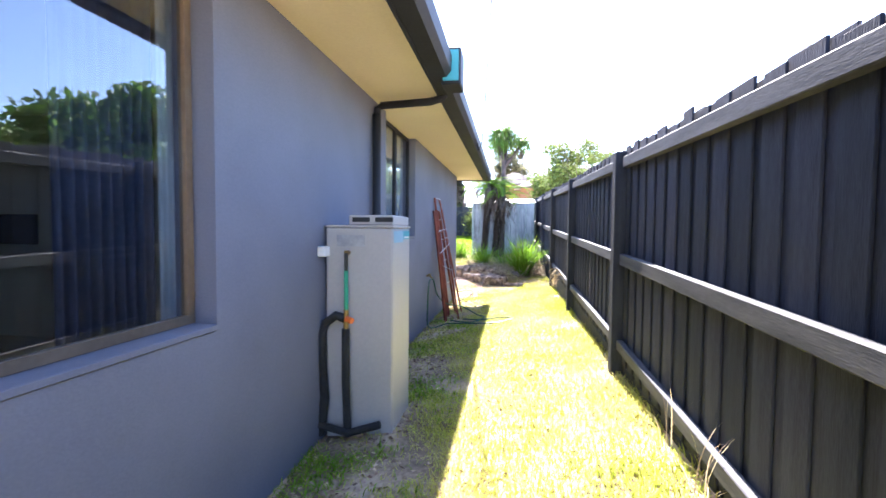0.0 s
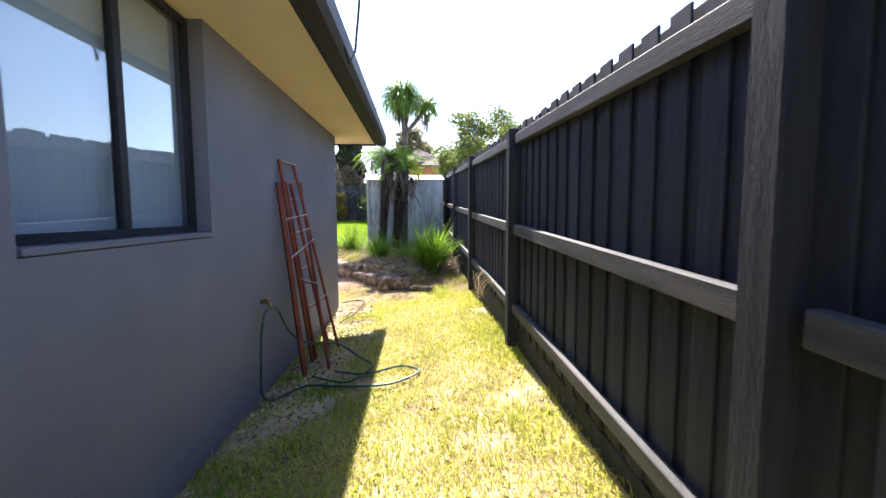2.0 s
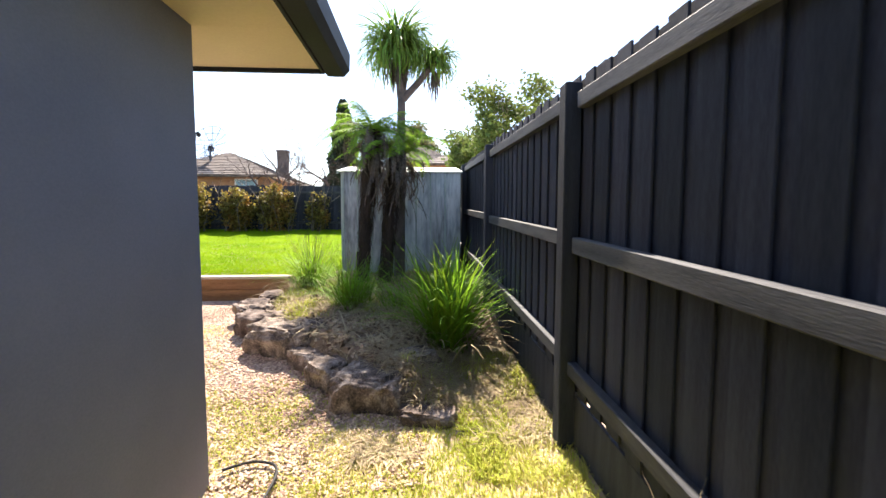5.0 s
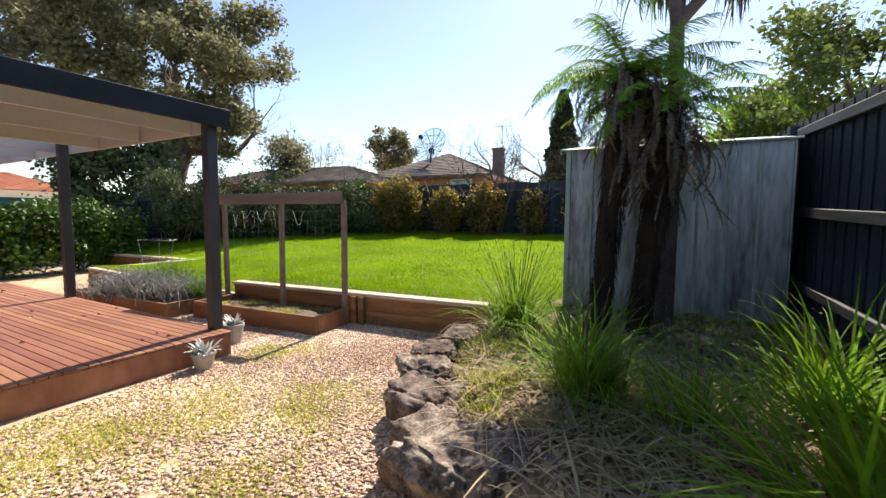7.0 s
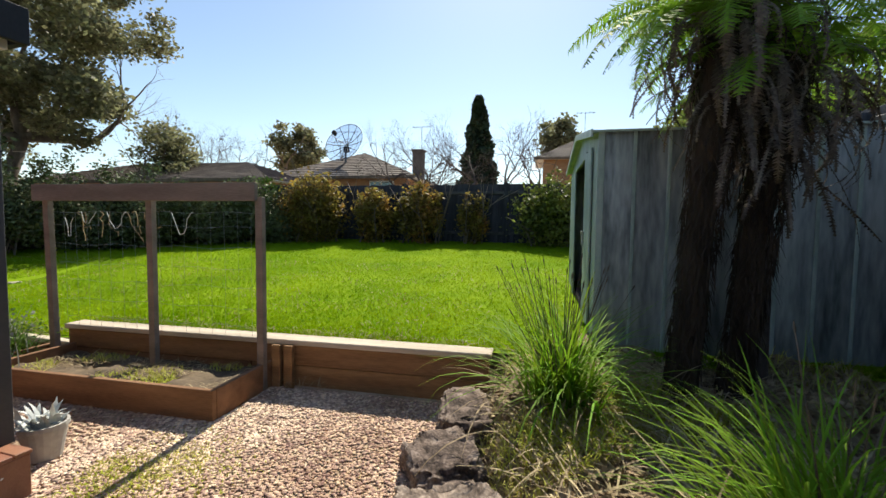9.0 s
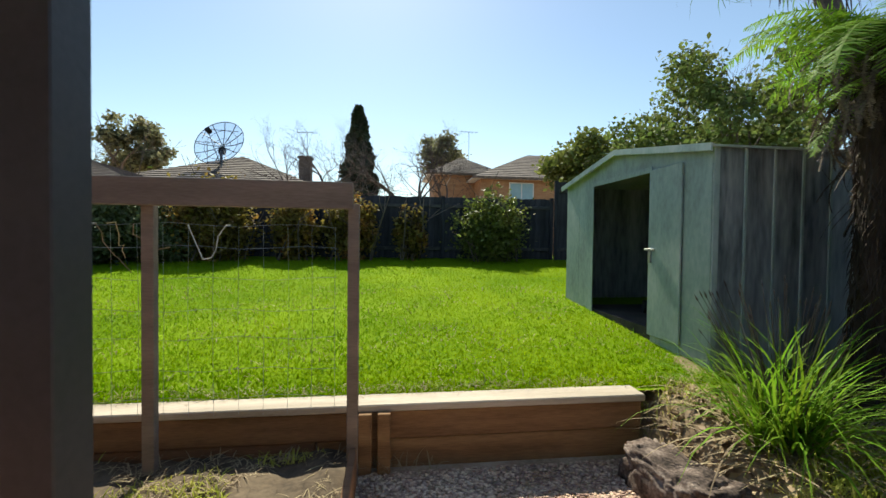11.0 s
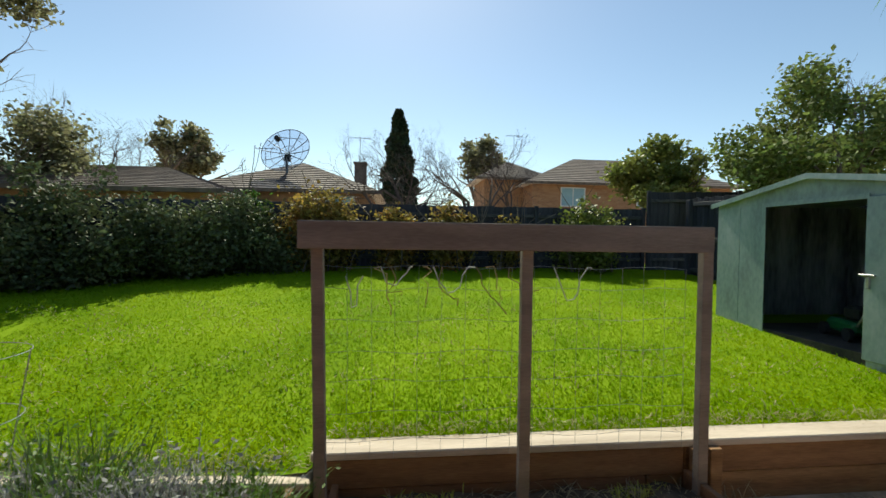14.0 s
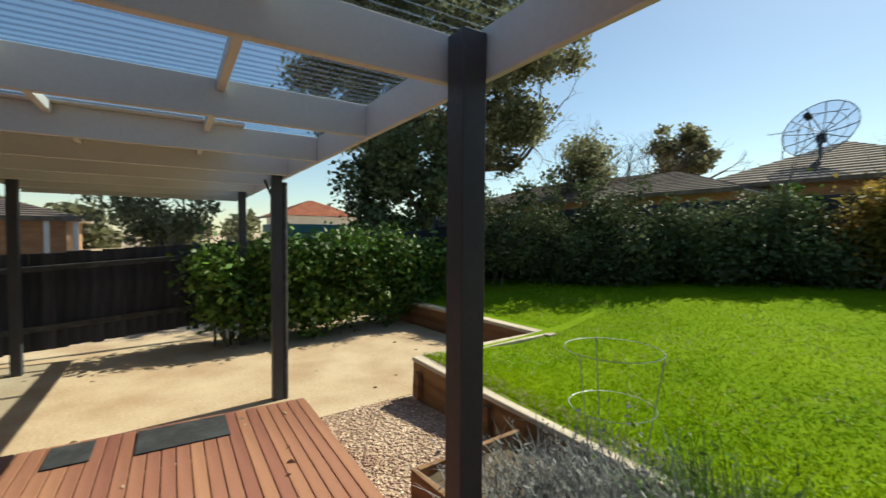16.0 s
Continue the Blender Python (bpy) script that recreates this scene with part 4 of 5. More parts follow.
# ---- garden shed
def garden_shed():
    s = thing("garden_shed", "pale green and grey steel garden shed with open door", "shed")
    x0, x1, y0, y1, zb, ze, zr = -0.93, 1.4, 15.92, 19.05, 0.45, 2.5, 2.76
    ym = (y0 + y1) / 2
    n = 8
    for k in range(n):
        xa = x0 + (x1 - x0) * k / n
        part("side_panel", boxes((xa + 0.004, y0, zb, xa + (x1 - x0) / n - 0.004, y0 + 0.015, ze), bevel=0.003), M_SHEDSIDE, s)
        part("rib", boxes((xa - 0.016, y0 - 0.016, zb, xa + 0.016, y0 - 0.002, ze), bevel=0.004), M_SHED, s)
    part("back_wall", boxes((x1, y0, zb, x1 + 0.02, y1, ze)), M_SHEDSIDE, s)
    part("far_wall", boxes((x0, y1 - 0.02, zb, x1, y1, ze)), M_SHEDSIDE, s)
    for ya, yb in ((y0 + 0.02, 16.32), (16.325, 16.8), (18.19, 18.6), (18.605, y1)):
        part("front_panel", boxes((x0 - 0.015, ya, zb, x0, yb, ze - 0.06), bevel=0.003), M_SHED, s)
    part("door", boxes((x0 - 0.045, 16.3, zb + 0.18, x0 - 0.025, 16.82, 2.43), bevel=0.005), M_SHED, s, "sliding door panel pushed open")
    part("door_handle", boxes((x0 - 0.07, 16.75, 1.42, x0 - 0.046, 16.79, 1.58), bevel=0.005), M_WIRE, s, "metal latch")
    part("door_latch", boxes((x0 - 0.07, 16.7, 1.55, x0 - 0.046, 16.86, 1.575), bevel=0.003), M_WIRE, s)
    part("door_frame", boxes((x0 - 0.03, 18.14, zb, x0 - 0.017, 18.2, 2.41), (x0 - 0.03, 16.81, 2.41, x0 - 0.017, 18.2, 2.47)), M_SHED, s)
    part("corner_trim", boxes((x0 - 0.03, y0 - 0.02, zb, x0 + 0.03, y0 - 0.004, ze), bevel=0.004), M_SHED, s)
    # gable over the door
    bm = bmesh.new()
    a = [bm.verts.new((x0 - 0.012, *p)) for p in ((y0, 2.41), (y1, 2.41), (y1, ze), (ym, zr), (y0, ze))]
    b = [bm.verts.new((x0 - 0.002, *p)) for p in ((y0, 2.41), (y1, 2.41), (y1, ze), (ym, zr), (y0, ze))]
    bm.faces.new(a), bm.faces.new(b[::-1])
    for k in range(5):
        bm.faces.new((a[k], b[k], b[(k + 1) % 5], a[(k + 1) % 5]))
    bmesh.ops.recalc_face_normals(bm, faces=bm.faces)
    part("gable", bm, M_SHED, s)
    for ya, yb, za, zb2 in ((y0 - 0.06, ym, ze - 0.01, zr), (ym, y1 + 0.06, zr, ze - 0.01)):
        bm = bmesh.new()
        q = [bm.verts.new(p) for p in ((x0 - 0.08, ya, za), (x1 + 0.06, ya, za), (x1 + 0.06, yb, zb2), (x0 - 0.08, yb, zb2), (x0 - 0.08, ya, za + 0.02), (x1 + 0.06, ya, za + 0.02), (x1 + 0.06, yb, zb2 + 0.02), (x0 - 0.08, yb, zb2 + 0.02))]
        for f in ((3, 2, 1, 0), (4, 5, 6, 7), (0, 1, 5, 4), (1, 2, 6, 5), (2, 3, 7, 6), (3, 0, 4, 7)):
            bm.faces.new([q[i] for i in f])
        part("roof_sheet", bm, M_SHED, s)
        bm = bmesh.new()
        q = [bm.verts.new(p) for p in ((x0 - 0.1, ya, za - 0.04), (x0 - 0.082, ya, za - 0.04), (x0 - 0.082, yb, zb2 - 0.04), (x0 - 0.1, yb, zb2 - 0.04), (x0 - 0.1, ya, za + 0.03), (x0 - 0.082, ya, za + 0.03), (x0 - 0.082, yb, zb2 + 0.03), (x0 - 0.1, yb, zb2 + 0.03))]
        for f in ((3, 2, 1, 0), (4, 5, 6, 7), (0, 1, 5, 4), (1, 2, 6, 5), (2, 3, 7, 6), (3, 0, 4, 7)):
            bm.faces.new([q[i] for i in f])
        part("barge_trim", bm, M_SHED, s)
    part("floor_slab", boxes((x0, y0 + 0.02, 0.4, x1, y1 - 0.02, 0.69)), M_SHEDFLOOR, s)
    for ya in (16.4, 16.9, 17.4, 17.9, 18.4):
        part("back_rib", boxes((x1 - 0.03, ya, 0.7, x1 - 0.002, ya + 0.04, ze), bevel=0.004), M_SHEDSIDE, s)
    m = thing("lawn_mower", "small green lawn mower standing on the shed floor", "mower", at=pose(-0.2, 17.5, 0.69, 0, 0, 70))
    part("deck", boxes((-0.28, -0.22, 0.08, 0.28, 0.22, 0.24), bevel=0.04), M_MOWER, m)
    part("engine", boxes((-0.13, -0.12, 0.242, 0.12, 0.12, 0.42), bevel=0.04), M_RUBBER, m)
    for wx in (-0.24, 0.24):
        for wy in (-0.25, 0.25):
            part("wheel", tube([(wx, wy - 0.025, 0.085), (wx, wy + 0.025, 0.085)], 0.085, 14), M_RUBBER, m)
    part("handle", tube([(-0.28, -0.18, 0.2), (-0.75, -0.18, 0.85), (-0.75, 0.18, 0.85), (-0.28, 0.18, 0.2)], 0.013, 6), M_WIRE, m)


garden_shed()


# ---- trellis wire, planters and pots
def wire_mesh():
    w = thing("wire_mesh", "thin wire mesh strung across the trellis with dry vines", "wire mesh")
    bm = bmesh.new()
    for z in (0.62, 0.8, 1.0, 1.18, 1.38, 1.58, 1.72):
        pts = [Vector((-6.58 + 2.44 * k / 12, 15.305 + 0.004 * math.sin(k * 2 + z * 9), z + 0.012 * math.sin(k * 1.7 + z * 5))) for k in range(13)]
        limb_tube(bm, pts, [0.0014] * 13, 3)
    for k in range(17):
        x = -6.55 + 2.4 * k / 16
        limb_tube(bm, [Vector((x, 15.307, 0.5)), Vector((x + 0.01 * math.sin(k), 15.307, 1.1)), Vector((x, 15.307, 1.72))], [0.0013] * 3, 3)
    tagged(part("wire_strand", bm, M_WIRE, w), kind="stuff")
    rng = np.random.default_rng(51)
    bm = bmesh.new()
    for k in range(7):
        x = rng.uniform(-6.5, -5.3)
        p = Vector((x, 15.31, 1.72))
        pts = [p]
        for j in range(6):
            p = p + Vector((rng.normal(0.015, 0.03), rng.normal(0, 0.003), rng.uniform(-0.09, 0.02)))
            pts.append(p)
        limb_tube(bm, pts, [0.0035] * 7, 4)
    tagged(part("dry_vine", bm, M_STRAW, w), kind="stuff")


wire_mesh()


def vine_loop(x, z, w, d):
    """A dead vine end that sags in a loop from the wires."""
    pts = [Vector((x + w * k / 8 + 0.012 * math.sin(k * 2.1 + x * 9), 15.325, z - d * math.sin(math.pi * min(1, k / 6.5)) ** 0.8)) for k in range(9)]
    bm = bmesh.new()
    limb_tube(bm, pts, [0.004] * 9, 5)
    return bm


vines = thing("dead_vine", "pale dead vine loops hanging from the trellis wires", "vine")
for x, z, w, d in ((-6.4, 1.66, 0.1, 0.2), (-6.2, 1.72, 0.22, 0.12), (-5.85, 1.72, 0.25, 0.17), (-5.05, 1.72, 0.24, 0.22)):
    part("vine_end", vine_loop(x, z, w, d), M_SUCCULENT, vines)


def planter(name, label, x0, y0, x1, y1, z0, z1):
    t = thing(name, label, "planter", "timber planters")
    part("board", boxes((x0, y0, z0, x1, y0 + 0.045, z1), bevel=0.005), M_SLEEPER, t)
    part("board", boxes((x0, y0 + 0.047, z0, x0 + 0.045, y1, z1), bevel=0.005), M_SLEEPER, t)
    part("board", boxes((x1 - 0.045, y0 + 0.047, z0, x1, y1, z1), bevel=0.005), M_SLEEPER, t)
    bm = bmesh.new()
    nx, ny = 60, 16
    rows = []
    for j in range(ny + 1):
        yy = y0 + 0.046 + (y1 - y0 - 0.05) * j / ny
        rows.append([bm.verts.new((xx, yy, z1 - 0.1 + 0.05 * noise.noise((xx * 3, yy * 3, 1.0)) + 0.025 * noise.noise((xx * 13, yy * 13, 4.0)))) for xx in (x0 + 0.046 + (x1 - x0 - 0.092) * i / nx for i in range(nx + 1))])
    for r0, r1 in zip(rows, rows[1:]):
        for i in range(nx):
            bm.faces.new((r0[i], r0[i + 1], r1[i + 1], r1[i]))
    part("soil", bm, M_DARKSOIL, t, smooth=True)


planter("planter_box", "low timber planter box with weedy soil", -6.5, 14.6, -4.0, 15.43, 0.01, 0.28)
planter("planter_box", "timber edged bed holding grey lavender", -9.6, 14.32, -6.75, 15.44, 0.01, 0.26)
P = scatter(2600, -6.4, -4.1, 14.68, 15.4, lambda x, y: soft_noise(x, y, 5) > 0.55, lambda x, y: 0.17 + 0 * x)
tufts("planter_weeds", "green weeds growing in the planter box", P, 0.1, 0.01, M_LANEGRASS, (0.3, 1.5), 3, 0.8, 15)
P = scatter(1500, -6.4, -4.1, 14.68, 15.4, lambda x, y: soft_noise(x, y, 6, 2) > 0.45, lambda x, y: 0.19 + 0 * x)
tufts("planter_straw", "dry straw lying in the planter box", P, 0.14, 0.006, M_STRAW, (0.0, 0.6), 3, 0.5, 18)
P = scatter(500, -6.4, -2.0, 15.36, 15.44, lambda x, y: soft_noise(x, y, 3) > 0.6, lambda x, y: 0.05 + 0 * x)
tufts("wall_foot_straw", "dry grass tufts at the foot of the sleepers", P, 0.2, 0.006, M_STRAW, (0.4, 1.4), 3, 0.8, 16)


def lavender(at, r, n, seed, material, label, h=0.5):
    rng = np.random.default_rng(seed)
    t = thing("lavender_bush", label, "bush", "lavender bushes")
    V, F = straps(n, np.c_[at[0] + rng.normal(0, r * 0.45, n), at[1] + rng.normal(0, r * 0.35, n), np.full(n, at[2])], 0, h, 0.011, (0.7, 1.57), 0.35, 4, rng)
    tagged(np_mesh("leafy_stem", V, F, material, t), kind="stuff")
    k = rng.integers(0, n, n)
    tips = V.reshape(n, 5, 2, 3)[k, rng.integers(2, 5, n)].mean(1)
    V, F = cards(tips + rng.normal(0, 0.015, tips.shape), 0.022, rng, 2.0)
    tagged(np_mesh("flower_spike", V, F, material, t), kind="stuff")


lavender((-7.45, 14.85, 0.18), 0.6, 1500, 61, M_LAVENDER, "grey-leaved lavender bush in the edged bed", 0.5)
lavender((-8.4, 14.8, 0.18), 0.7, 1700, 62, M_LAVENDER, "large silvery lavender bush with faded flowers", 0.55)
lavender((-6.95, 15.05, 0.18), 0.25, 420, 63, M_LEAF, "small dark green rosemary bush in the bed", 0.45)
lavender((-7.9, 15.15, 0.18), 0.35, 420, 64, M_LEAF, "upright dark green rosemary by the sleepers", 0.72)


def pot(name, label, at, r, h, seed, shape="round"):
    t = thing(name, label, "pot", at=pose(*at))
    bm = bmesh.new()
    prof = [(0.72, 0), (0.86, 0.45), (1.0, 0.85), (1.07, 0.87), (1.07, 1.0), (0.95, 1.0), (0.93, 0.86), (0, 0.86)]
    n = 20
    rings = [[bm.verts.new((r * q * math.cos(k * math.tau / n), r * q * math.sin(k * math.tau / n), h * z)) for k in range(n)] for q, z in prof[:-1]]
    for a, b in zip(rings, rings[1:]):
        for k in range(n):
            bm.faces.new((a[k], a[(k + 1) % n], b[(k + 1) % n], b[k]))
    bm.faces.new(rings[0][::-1]), bm.faces.new(rings[-1])
    part("bowl", bm, M_TERRA, t, smooth=False)
    rng = np.random.default_rng(seed)
    V, F = straps(46, np.array((0, 0, h * 0.85)), r * 0.35, 0.2, 0.045, (0.5, 1.5), 0.5, 4, rng)
    np_mesh("succulent_leaves", V, F, M_SUCCULENT, t)


pot("flower_pot", "weathered grey pot with a pale succulent", (-4.2, 13.12, 0.03), 0.115, 0.17, 71)
pot("flower_pot", "pale pot with succulent beside the deck post", (-4.72, 13.9, 0.03), 0.13, 0.24, 72)


def wire_cage(at):
    t = thing("tomato_cage", "thin round wire plant cage standing by the lawn edge", "plant cage")
    x, y, z = at
    for r, h in ((0.33, 0.8), (0.29, 0.4)):
        pts = [(x + r * math.cos(k * math.tau / 24), y + r * math.sin(k * math.tau / 24), z + h) for k in range(25)]
        part("ring", tube(pts, 0.0026, 5, close=False), M_WIRE, t)
    for k in range(3):
        a = k * math.tau / 3 + 0.4
        part("leg", tube([(x + 0.33 * math.cos(a), y + 0.33 * math.sin(a), z + 0.81), (x + 0.2 * math.cos(a), y + 0.2 * math.sin(a), z - 0.05)], 0.004, 5), M_WIRE, t)


wire_cage((-8.7, 15.42, 0.36))

for pts, lab in (((6.18, 0.68, 6.62, 1.32), "dark rectangular door mat lying on the deck"), ((6.26, 1.59, 6.62, 1.86), "small grey mat lying on the deck")):
    m = thing("door_mat", lab, "mat", "mats on the deck", at=VER)
    part("rug", boxes((pts[0], pts[1], 0.302, pts[2], pts[3], 0.314), bevel=0.003), M_MAT, m)

# ---- lane things
def heater():
    t = thing("hot_water_unit", "tall beige enamel gas hot water cabinet on the wall", "water heater")
    x0, x1, y0, y1, zb, zt = -0.925, -0.37, 2.44, 3.0, -0.3, 1.42
    part("body", boxes((x0, y0, zb, x1, y1, zt), bevel=0.012), M_HEATER, t)
    part("lid", boxes((x0 - 0.005, y0 - 0.008, zt + 0.002, x1 + 0.008, y1 + 0.008, zt + 0.02), bevel=0.004), M_HEATER, t)
    v = part("flue_terminal", boxes((x0 + 0.19, y0 + 0.01, zt + 0.022, x1 - 0.0, y1 - 0.04, zt + 0.1), bevel=0.008), M_HEATER, t)
    for a in (x0 + 0.22, x0 + 0.41):
        part("flue_slot", boxes((a, y0 + 0.004, zt + 0.045, a + 0.145, y0 + 0.0095, zt + 0.082)), M_RUBBER, v, "dark vent slot")
    part("label_band", boxes((x1 + 0.001, y0 + 0.03, 1.3, x1 + 0.004, y0 + 0.32, 1.395)), M_PALEBLUE, t, "pale blue sticker")
    part("label_band", boxes((x1 + 0.001, y0 + 0.322, 1.325, x1 + 0.004, y1 - 0.03, 1.395)), M_TEAL, t, "teal sticker")
    part("label_line", boxes((x1 + 0.005, y0 + 0.34, 1.335, x1 + 0.006, y1 - 0.05, 1.348)), M_WHITE, t, "white bar of writing")
    part("rating_plate", boxes((-0.83, y0 - 0.004, 1.27, -0.6, y0 - 0.001, 1.36)), M_WIRE, t, "faded grey rating plate")
    part("bracket", boxes((-0.948, y0 - 0.11, 1.19, -0.885, y0 - 0.01, 1.27), bevel=0.006), M_WHITE, t, "white wall bracket")
    part("valve_stem", tube([(-0.735, y0 - 0.05, 1.22), (-0.735, y0 - 0.05, 1.08)], 0.016, 8), M_RUBBER, t)
    part("inlet", tube([(-0.735, y0 - 0.0, 1.22), (-0.735, y0 - 0.05, 1.22)], 0.02, 8), M_BRASS, t)
    part("relief_pipe", tube([(-0.735, y0 - 0.05, 1.08), (-0.735, y0 - 0.05, 0.76)], 0.018, 8), M_GREENPIPE, t, "green pipe")
    part("tap_handle", tube([(-0.72, y0 - 0.07, 0.7), (-0.67, y0 - 0.09, 0.69)], 0.025, 8), M_ORANGE, t, "orange tap handle")
    part("tap_body", tube([(-0.735, y0 - 0.05, 0.77), (-0.735, y0 - 0.05, 0.6)], 0.022, 8), M_BRASS, t)
    part("lagged_pipe", tube([(-0.735, y0 - 0.06, 0.62), (-0.735, y0 - 0.06, 0.2), (-0.72, y0 - 0.06, -0.2)], 0.032, 10), M_RUBBER, t)
    part("lagged_pipe", tube([(-0.75, y0 - 0.05, 0.7), (-0.82, y0 - 0.05, 0.72), (-0.9, y0 - 0.06, 0.66), (-0.94, y0 - 0.06, 0.56), (-0.93, y0 - 0.06, 0.3), (-0.91, y0 - 0.06, 0.05), (-0.95, y0 - 0.06, -0.25)], 0.036, 10), M_RUBBER, t)
    part("drain_pipe", tube([(-0.95, y0 - 0.08, -0.16), (-0.7, y0 - 0.1, -0.2), (-0.45, y0 - 0.06, -0.13)], 0.03, 10), M_RUBBER, t)


heater()


def downpipe():
    t = thing("downpipe", "glossy black round downpipe with swan-neck elbow", "downpipe")
    part("pipe", tube([(-0.87, 3.58, 2.62), (-0.87, 3.58, -0.3)], 0.045, 14), M_BLACK, t, smooth=True)
    part("elbow", tube([(-0.87, 3.58, 2.6), (-0.86, 3.58, 2.68), (-0.82, 3.58, 2.71), (-0.3, 3.58, 2.73), (-0.18, 3.58, 2.76), (-0.12, 3.58, 2.83)], 0.04, 12), M_BLACK, t, smooth=True)
    h = thing("rainwater_head", "dark box-shaped overflow on the gutter with teal face", "rainwater head")
    part("box", boxes((-0.1, 3.05, 2.72, 0.08, 3.32, 3.05), bevel=0.012), M_BLACK, h)
    part("face", boxes((-0.08, 3.04, 2.75, 0.06, 3.048, 3.02)), M_TEAL, h, "teal face plate")


downpipe()


def window(name, label, y0, y1, z0, z1, mullions, frame_mat, depth=0.1):
    w = tagged(new(name), label, "window", kind="structure")
    w.matrix_world = SKEW
    x = HX - depth
    fr = 0.045
    part("window_frame", boxes((x - 0.04, y0, z0, x, y1, z0 + fr), (x - 0.04, y0, z1 - fr, x, y1, z1), (x - 0.04, y0, z0 + fr, x, y0 + fr, z1 - fr), (x - 0.04, y1 - fr, z0 + fr, x, y1, z1 - fr)), frame_mat, w)
    cuts = [y0 + fr] + list(mullions) + [y1 - fr]
    for m in mullions:
        part("mullion", boxes((x - 0.045, m - 0.03, z0 + fr, x + 0.004, m + 0.03, z1 - fr), bevel=0.003), frame_mat, w)
    for a, b in zip(cuts, cuts[1:]):
        p = part("pane", boxes((x - 0.022, a + 0.005, z0 + fr, x - 0.018, b - 0.005, z1 - fr)), M_GLASS, w)
        p.visible_shadow = False
    part("window_sill", boxes((x - 0.04, y0 - 0.0, z0 - 0.035, HX + 0.012, y1, z0 - 0.004), bevel=0.004), M_RENDER, w)


window("window_1", "large fixed window with bronze frame in the rendered wall", -2.19, 1.18, 0.91, 2.79, (-0.6,), M_WINFRAME, 0.12)
window("window_2", "two-pane black framed window with blind drawn", 4.11, 5.59, 1.32, 2.79, (4.87,), M_BLACK, 0.1)
b = thing("roller_blind", "pale roller blind drawn behind the window", "blind")
part("fabric", boxes((-1.105, 4.12, 1.3, -1.1, 5.58, 2.76)), M_BLIND, b)
part("roller", tube([(-1.13, 4.12, 2.75), (-1.13, 5.58, 2.75)], 0.025, 10), M_BLIND, b)
# room behind the first window
tagged(link("floor", boxes((-6, -5, -0.1, -1.23, 3.4, 0.1)), M_ROOM), "pale room floor behind the window", "floor", kind="structure")
tagged(link("wall_room_back", boxes((-6.1, -5, 0.1, -6, 3.4, 2.7)), M_ROOM), "cream plaster wall inside the room", "wall", kind="structure")
tagged(link("wall_room_side", boxes((-6, 3.4, 0.1, -1.23, 3.5, 2.7)), M_ROOM), "cream plaster side wall inside the room", "wall", kind="structure")
tagged(link("wall_room_south", boxes((-6, -5.1, 0.1, -1.23, -5, 2.7)), M_ROOM), "cream plaster end wall inside the room", "wall", kind="structure")
tagged(link("ceiling_room", boxes((-6.1, -5.1, 2.72, -1.23, 3.5, 2.78)), M_ROOM), "plain ceiling inside the room", "ceiling", kind="structure")
c = thing("curtain", "dark blue curtain gathered beside the window", "curtain")
bm = bmesh.new()
prev = None
for k in range(61):
    yy = 0.68 + 0.5 * k / 60
    xx = -1.32 + 0.03 * math.sin(k * 0.9)
    row = (bm.verts.new((xx, yy, 0.15)), bm.verts.new((xx, yy, 2.68)))
    if prev:
        bm.faces.new((prev[0], row[0], row[1], prev[1]))
    prev = row
ob = part("cloth", bm, M_CURTAIN, c, smooth=True)
sol = ob.modifiers.new("thick", "SOLIDIFY")
sol.thickness = 0.006
cs = thing("sheer_curtain", "narrow white sheer curtain at the window edge", "curtain")
bm = bmesh.new()
prev = None
for k in range(25):
    yy, xx = 1.2 + 0.2 * k / 24, -1.3 + 0.015 * math.sin(k * 1.3)
    row = (bm.verts.new((xx, yy, 0.15)), bm.verts.new((xx, yy, 2.68)))
    if prev:
        bm.faces.new((prev[0], row[0], row[1], prev[1]))
    prev = row
ob = part("cloth", bm, M_BLIND, cs, smooth=True)
ob.modifiers.new("thick", "SOLIDIFY").thickness = 0.004
t = thing("television", "dark flat television on the room wall", "television")
part("screen", boxes((-5.65, 3.34, 1.2, -4.9, 3.38, 1.55), bevel=0.008), M_BLACK, t)
v = thing("wall_vent", "small grey slatted subfloor vent in the wall", "vent")
part("frame", boxes((HX + 0.001, 6.86, -0.15, HX + 0.006, 7.14, -0.02)), M_POST, v)
for k in range(7):
    part("slat", boxes((HX + 0.007, 6.88, -0.138 + k * 0.016, HX + 0.014, 7.12, -0.13 + k * 0.016)), M_POST, v)


